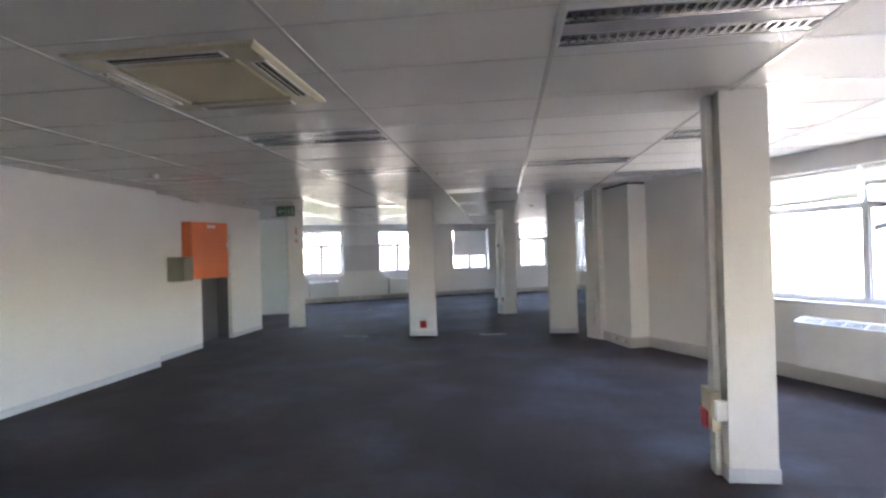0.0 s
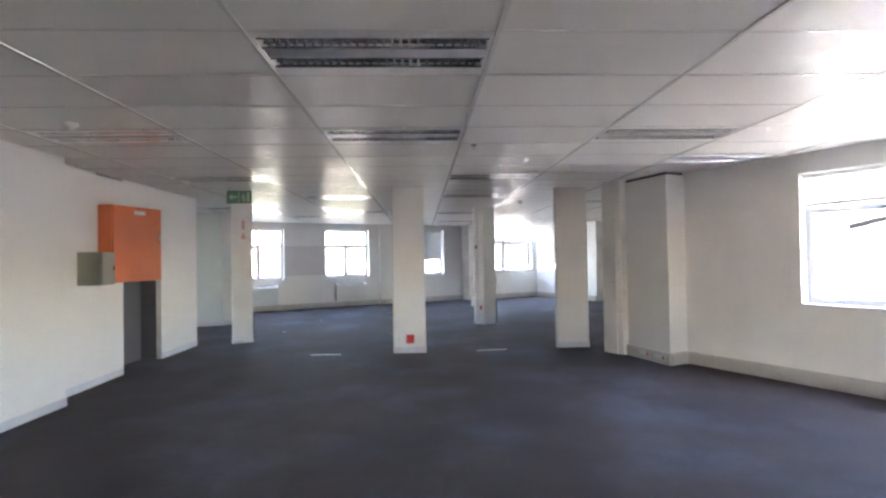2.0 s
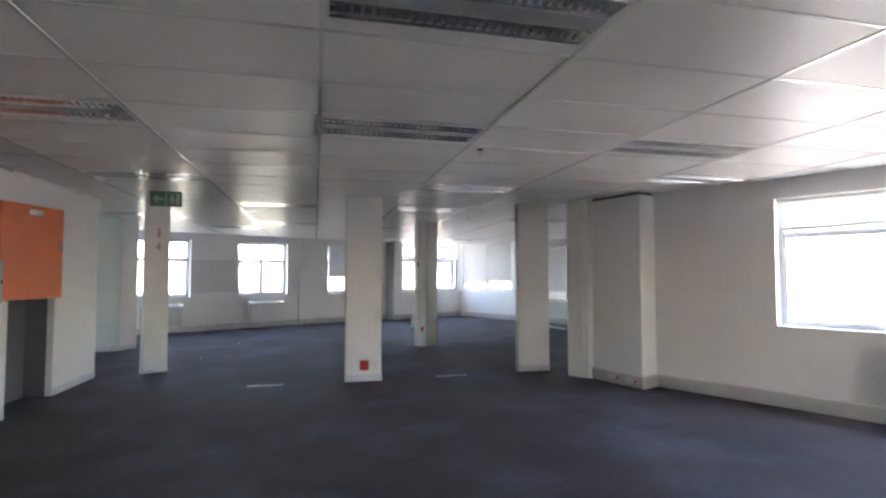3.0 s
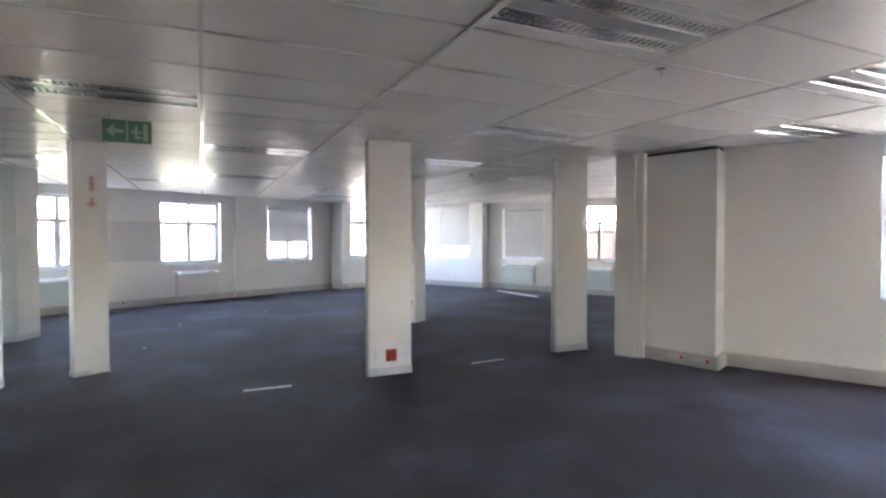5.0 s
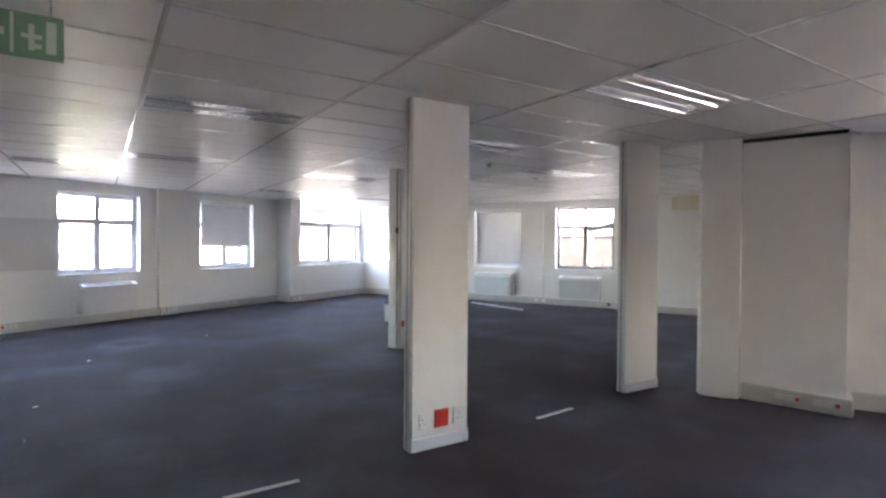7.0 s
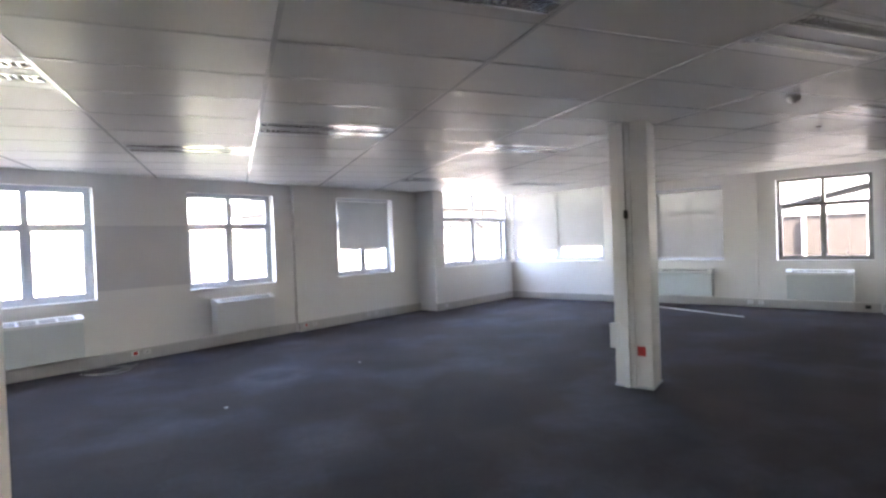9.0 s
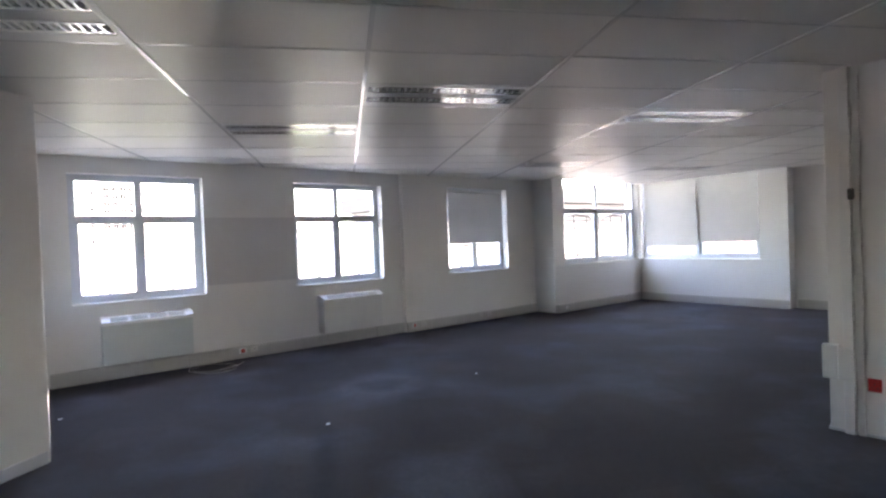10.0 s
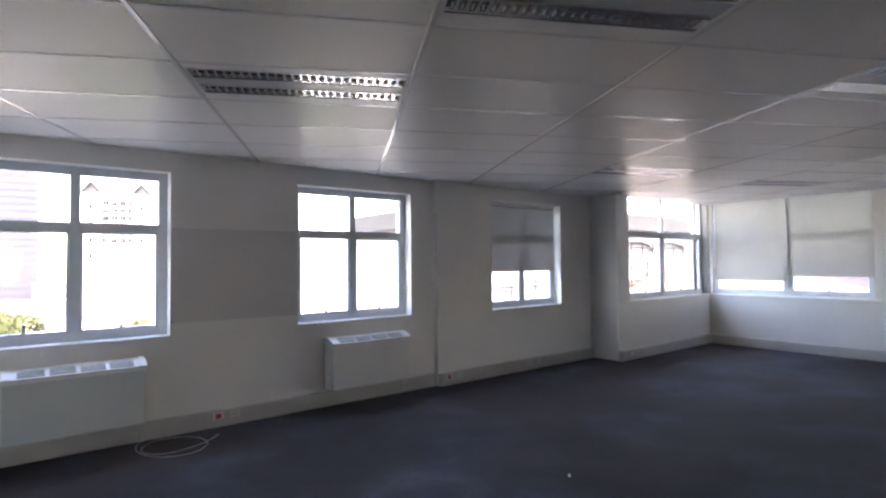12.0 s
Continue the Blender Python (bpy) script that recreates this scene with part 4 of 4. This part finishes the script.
for i, (q, (x, y)) in enumerate(zip(spl.bezier_points, pts)):
    q.co, q.handle_left_type, q.handle_right_type = (x, y, 0.005 + 0.008 * (i > 6)), "AUTO", "AUTO"
tmp = bpy.data.objects.new("tmp", cu)
scene.collection.objects.link(tmp)
me = bpy.data.meshes.new_from_object(tmp.evaluated_get(bpy.context.evaluated_depsgraph_get()))
bpy.data.objects.remove(tmp)
me.materials.append(WHITEPLASTIC)
tagged(new("cable", me), "thin white cable lying in loops on the carpet", "cable")
for x, y, r in ((-2.65, 12.11, 20), (-1.13, 13.31, 70), (-5.0, 12.9, 10), (-3.0, 10.2, 40)):
    solid("paper_scrap", boxed(-0.018, 0.018, -0.008, 0.008, 0, 0.006, bevel=0.002), WHITEPLASTIC, "tiny white scrap on the carpet", "scrap", "", pose(x, y, 0.0005, 0, 0, r), "scraps")


# ---- outside ----
GROUND = material("pale_paving", (0.18, 0.175, 0.162), 0.85, 0.15, 0.4, 0.25, 0.03, 0.2, 2.0)
ROAD = material("asphalt", (0.026, 0.027, 0.030), 0.85, 0.15, 2.0, 0.12, 0.1, 0.2, 6.0)
FACADE = material("cream_render", (0.40, 0.39, 0.375), 0.8, 0.05, 3.0, 0.08, 0.2, 0.1, 6.0, piece=0.05)
FACADE2 = material("grey_render", (0.36, 0.36, 0.37), 0.8, 0.05, 3.0, 0.08, 0.2, 0.1, 6.0)
BAND = material("tower_window_band", (0.024, 0.026, 0.032), 0.6, 0.05, 3.0, 0.1, 1.0, 0.0, spec=0.1)
WHITEWASH = material("weathered_pale_render", (0.21, 0.21, 0.21), 0.8, 0.04, 3.0, 0.06, 0.3, 0.1, 6.0)
TOWER = material("tower_cladding", (0.034, 0.037, 0.046), 0.7, 0.05, 3.0, 0.08, 0.2, 0.0, spec=0.1)
DARKGLASS = material("dark_far_glass", (0.007, 0.0075, 0.009), 0.5, 0.05, 3.0, 0.1, 1.0, 0.0, piece=0.2, spec=0.1)
DARKCLAD = material("dark_brown_cladding", (0.026, 0.0235, 0.022), 0.85, 0.08, 3.0, 0.12, 0.4, 0.1, 6.0, spec=0.1)
DARKSTEEL = material("dark_painted_steel", (0.014, 0.014, 0.014), 0.6, 0.05, 10.0, 0.08, 2.0, 0.0, spec=0.15)
TILES = material("clay_roof_tiles", (0.056, 0.040, 0.036), 0.8, 0.15, 3.0, 0.15, 0.6, 0.3, 5.0)
STEEL = material("painted_steel", (0.45, 0.45, 0.45), 0.5, 0.05, 10.0, 0.08, 2.0, 0.0)
ZINC = material("zinc_roof", (0.028, 0.029, 0.031), 0.7, 0.08, 4.0, 0.1, 0.5, 0.0, spec=0.1)
GRASS = material("grass", (0.045, 0.06, 0.02), 0.9, 0.2, 2.0, 0.2, 0.1, 0.3, 8.0)
LEAF = material("leaves", (0.040, 0.048, 0.020), 0.8, 0.2, 3.0, 0.25, 0.7, 0.0, spec=0.15)
BARK = material("bark", (0.13, 0.10, 0.07), 0.9, 0.2, 8.0, 0.15, 1.0, 0.3, 8.0)
BASE = -14.0

b = bmesh.new()
n = 24
bmesh.ops.create_grid(b, x_segments=n, y_segments=n, size=2500)
solid("ground", b, GROUND, "pale paved town ground far below the windows", "ground", "structure", pose(0, 0, BASE))
b = bmesh.new()
prism(b, [P(-160, 215), P(13, 215), P(25, 900), P(-160, 900)], BASE + 0.01, BASE + 0.06)
solid("road", b, ROAD, "wide dark asphalt street and parking beyond the lawn", "road", "structure")
# hidden below the sills; added to keep ground bounce off the ceiling
b = bmesh.new()
prism(b, [P(-260, 19), P(260, 19), P(260, 62), P(-260, 62)], BASE + 0.01, BASE + 0.06)
solid("road", b, ROAD, "unseen dark street added to cut the bounce onto the ceiling", "road", "structure")
b = bmesh.new()
prism(b, [P(5, 70), P(90, 70), P(90, 128), P(5, 128)], BASE + 0.01, BASE + 0.05)
solid("lawn", b, GRASS, "green lawn beyond the street", "lawn", "structure")


def building(name, m, w, d, top, storeys, bays, wall, label, bands=False, glass=None):
    """A far building with its storeys: x along the front, y away, origin at the front's left foot."""
    t = thing(name, m @ Matrix.Translation((0, 0, BASE)), label, "building")
    h = top - BASE
    part("wall", boxed(0, w, 0, d, 0, h), wall, t)
    step = h / storeys
    if bands:
        for i in range(storeys):
            part("window_band", boxed(0.6, w - 0.6, -0.06, 0.1, i * step + step * 0.35, i * step + step * 0.85), glass or DARKGLASS, t)
            part("window_band", boxed(w - 0.1, w + 0.06, 0.6, d - 0.6, i * step + step * 0.35, i * step + step * 0.85), glass or DARKGLASS, t)
    else:
        bay = w / bays
        pane = mesh_of("window", boxed(-min(bay * 0.25, 0.6), min(bay * 0.25, 0.6), -0.05, 0.1, -min(step * 0.28, 0.9), min(step * 0.28, 0.9)), glass or DARKGLASS)
        sill = mesh_of("sill", boxed(-min(bay * 0.3, 0.7), min(bay * 0.3, 0.7), -0.2, 0.02, -min(step * 0.32, 1.05), -min(step * 0.28, 0.9)), wall)
        for i in range(storeys):
            for k in range(bays):
                o = new("window", pane)
                o.parent, o.location = t, (bay * (k + 0.5), 0, step * (i + 0.55))
                o = new("sill", sill)
                o.parent, o.location = t, (bay * (k + 0.5), 0, step * (i + 0.55))
    part("cornice", boxed(-0.4, w + 0.4, -0.5, d + 0.4, h, h + 0.5), wall, t)
    return t


building("office_tower", pose(-226.8, 264.8, 0, 0, 0, 27.7), 80, 40, 62, 22, 8, TOWER, "tall grey office tower with dark window bands", bands=True, glass=BAND)


def gabled_building(m, w, d, top):
    """A tall pale block between two narrow gabled towers, with paired windows in four bays."""
    t = thing("gabled_building", m @ Matrix.Translation((0, 0, BASE)), "cream building with two gabled towers and paired windows", "building")
    h = top - BASE
    part("wall", boxed(3.9, w - 3.7, 0.6, d, 0, h - 0.6), FACADE, t)
    part("cornice", boxed(3.9, w - 3.7, 0.2, d, h - 0.6, h - 0.2), FACADE, t)
    for x0, x1 in ((0, 3.9), (w - 3.7, w)):
        part("tower", boxed(x0, x1, 0, d, 0, h), FACADE, t)
        for sign in (-1, 1):
            xm = (x0 + x1) / 2
            b = bmesh.new()
            lo, hi = [[b.verts.new((x, y, z)) for x, z in ((xm, h + 2.9), (xm + sign * 2.5, h - 0.1), (xm + sign * 2.5, h + 0.25), (xm, h + 3.3))] for y in (-0.6, 6.0)]
            for f in (lo, hi[::-1], *((lo[k], hi[k], hi[(k + 1) % 4], lo[(k + 1) % 4]) for k in range(4))):
                b.faces.new(f)
            bmesh.ops.recalc_face_normals(b, faces=b.faces)
            part("roof", b, ZINC, t, "grey zinc gable roof")
        b = bmesh.new()
        prism(b, [(x0, h), (x1, h), ((x0 + x1) / 2, h + 2.8)], 0, 0.4)
        bmesh.ops.rotate(b, verts=b.verts, cent=(0, 0, 0), matrix=Matrix.Rotation(math.pi / 2, 3, "X"))
        bmesh.ops.translate(b, verts=b.verts, vec=(0, 0.4, 0))
        part("gable", b, ZINC, t, "grey gable end")
        for k in range(4):
            part("window", boxed((x0 + x1) / 2 - 0.45, (x0 + x1) / 2 + 0.45, -0.06, 0.1, h - 4.4 - 4.3 * k, h - 3.0 - 4.3 * k), DARKGLASS, t)
    pane = mesh_of("window", boxed(-0.36, 0.36, 0.48, 0.7, -0.75, 0.75), DARKGLASS)
    for k in range(4):
        for i in range(7):
            for sx in (-0.40, 0.40):
                o = new("window", pane)
                o.parent, o.location = t, (4.9 + k * 1.95 + sx + 0.3, 0, h - 2.4 - i * 2.0)
    return t


gabled_building(pose(-71.4, 159.75, 0, 0, 0, 22), 15.2, 16, 21.0)
building("town_block", pose(-58.5, 138.2, 0, 0, 0, 10), 75, 16, 5.5, 6, 7, FACADE, "long cream town block with few small windows", glass=TOWER)
building("low_building", pose(*P(2, 325), 0, 0, 0, SKEW), 16, 8, -6, 2, 6, FACADE2, "low grey town building with rows of windows")

# arcaded neighbour beyond the corner windows
nb = thing("arcade_house", north(17.0, 27.0) @ Matrix.Translation((0, 0, BASE)), "white arcaded house with railings and a grey eaves band", "building")
W, TOP = 30.0, 3.27 - BASE
part("wall", boxed(0, W, 0.42, 10, 0, TOP), WHITEWASH, nb)
part("eaves", boxed(-0.5, W + 0.5, -0.6, 10.5, TOP, TOP + 0.9), ZINC, nb, "grey eaves band")
for z in (-4.0, -0.2):
    part("gallery_floor", boxed(0, W, -0.3, 0.42, z - BASE - 0.3, z - BASE), WHITEWASH, nb)
for i in range(9):
    x = i * W / 8
    part("pier", boxed(x - 0.2, x + 0.2, 0.15, 0.45, 0, TOP), WHITEWASH, nb)
    if i < 8:
        b = bmesh.new()
        w2 = W / 8
        arc = [(0.25 + (w2 - 0.5) * (0.5 - 0.5 * math.cos(math.pi * k / 12)), 2.15 - BASE + 0.5 * math.sin(math.pi * k / 12)) for k in range(13)]
        pts = arc + [(w2 - 0.25, TOP), (0.25, TOP)]
        prism(b, pts, 0, 0.3)
        bmesh.ops.rotate(b, verts=b.verts, cent=(0, 0, 0), matrix=Matrix.Rotation(math.pi / 2, 3, "X"))
        bmesh.ops.translate(b, verts=b.verts, vec=(x, 0.5, 0))
        part("arch", b, WHITEWASH, nb)
        b = bmesh.new()
        for (xa, za), (xb, zb) in zip(arc, arc[1:]):
            rod(b, (x + xa, 0.19, za), (x + xb, 0.19, zb), 0.05, 6)
        part("arch_trim", b, ZINC, nb, "grey arch moulding")
for k in range(19):
    b = bmesh.new()
    rod(b, (0.8 + 1.6 * k, -0.15, -0.2 - BASE), (0.8 + 1.6 * k, -0.15, 1.58 - BASE), 0.055, 6)
    part("post", b, DARKSTEEL, nb)
for k in range(26):
    b = bmesh.new()
    rod(b, (0.5 + 1.15 * k, -0.15, 1.68 - BASE), (0.5 + 1.15 * k, -0.15, 2.6 - BASE), 0.045, 6)
    part("hanger", b, DARKSTEEL, nb, "short hanging steel bar")
for z, r in ((0.20, 0.04), (0.42, 0.05), (1.17, 0.055), (2.3, 0.05)):
    b = bmesh.new()
    rod(b, (0, -0.15, z - BASE), (W, -0.15, z - BASE), r, 6)
    part("rail", b, DARKSTEEL, nb)

# side neighbours beyond the east windows: a dark parapet, a pale wall, a raking eaves beam, tiled roofs
sn = thing("side_house", east(24.0, 14.0) @ Matrix.Translation((0, 0, BASE)), "pale side house behind a dark parapet with a raking eaves beam", "building")
part("parapet", boxed(3.2, 6.3, -8.0, -7.7, 0, 1.755 - BASE), DARKCLAD, sn, "dark parapet")
part("coping", boxed(3.15, 6.35, -8.05, -7.65, 1.755 - BASE, 1.785 - BASE), STEEL, sn)
# height raised to hold sky light back from the side windows
part("wall", boxed(0, 6.2, 4, 12, 0, 7.0 - BASE), FACADE2, sn)
part("roof_deck", boxed(3.2, 6.2, -7.7, 4, -0.4 - BASE, -0.2 - BASE), FACADE2, sn)
b = bmesh.new()
rod(b, (2.0, -0.2, 1.85 - BASE), (6.4, -0.2, 2.85 - BASE), 0.12, 8)
part("eaves_beam", b, DARKSTEEL, sn, "raking steel beam")
b = bmesh.new()
rod(b, (5.15, -8.1, -6 - BASE), (5.15, -8.1, 1.72 - BASE), 0.045, 10)
part("drain_pipe", b, STEEL, sn)
# also placed to shade the parapet and cut light into the side windows
canopy = part("canopy", boxed(3.0, 11.0, -5.0, 5.0, -0.08, 0.08), TOWER, sn, "grey metal canopy roof")
canopy.matrix_basis = Matrix.Translation((0, -4.0, 4.05 - BASE)) @ Matrix.Rotation(radians(-4), 4, "X")
tr = thing("tiled_house", east(26.0, 32.0) @ Matrix.Translation((0, 0, BASE)), "house with clay-tiled pitched roofs", "building")
part("wall", boxed(0, 17, 0, 12, 0, -1.2 - BASE), FACADE, tr)
b = bmesh.new()
prism(b, [(-0.5, -1.2 - BASE), (12.5, -1.2 - BASE), (6.0, 1.1 - BASE)], 0, 17.6)
bmesh.ops.rotate(b, verts=b.verts, cent=(0, 0, 0), matrix=Matrix.Rotation(math.pi / 2, 3, "X") )
bmesh.ops.rotate(b, verts=b.verts, cent=(0, 0, 0), matrix=Matrix.Rotation(math.pi / 2, 3, "Z"))
bmesh.ops.translate(b, verts=b.verts, vec=(-0.3, 0, 0))
part("roof", b, TILES, tr, "clay tile roof")
for i in range(5):
    part("window", boxed(1.2 + i * 3.2, 2.5 + i * 3.2, -0.05, 0.1, -4.2 - BASE, -2.6 - BASE), DARKGLASS, tr)


def tree(x, y, h, seed):
    """A street tree: tapered trunk, limbs, and a crown of many small leaf clumps with gaps."""
    r = random.Random(seed)
    t = thing("street_tree", pose(x, y, BASE), "leafy green street tree", "tree", "street trees")
    b = bmesh.new()
    bmesh.ops.create_cone(b, cap_ends=True, segments=8, radius1=0.28, radius2=0.12, depth=h * 0.6, matrix=Matrix.Translation((0, 0, h * 0.3)))
    tips = []
    for i in range(7):
        a = i * 0.9 + r.random()
        p = Vector((0, 0, h * (0.38 + 0.03 * i)))
        q = p + Vector((math.cos(a), math.sin(a), 0.9)) * h * r.uniform(0.18, 0.28)
        rod(b, p, q, 0.07, 6)
        tips.append(q)
    part("trunk", b, BARK, t)
    b = bmesh.new()
    for q in tips + [Vector((0, 0, h * 0.8))]:
        for _ in range(150):
            c = q + Vector((r.gauss(0, 1), r.gauss(0, 1), r.gauss(0, 0.7))) * h * 0.085
            u = Vector((r.gauss(0, 1), r.gauss(0, 1), r.gauss(0, 1))).normalized()
            w = u.orthogonal().normalized() * r.uniform(0.12, 0.24)
            v = u.cross(w).normalized() * r.uniform(0.12, 0.3)
            b.faces.new([b.verts.new(c + k) for k in (w, v, -w, -v)])
    part("crown", b, LEAF, t)


for i, (x, y, h) in enumerate((*P(u, v), h) for u, v, h in ((-6, 104, 12.0), (-2, 112, 10.5), (-10, 118, 11), (1, 122, 9), (-4, 128, 9), (17, 118, 7))):
    tree(x, y, h, i + 3)
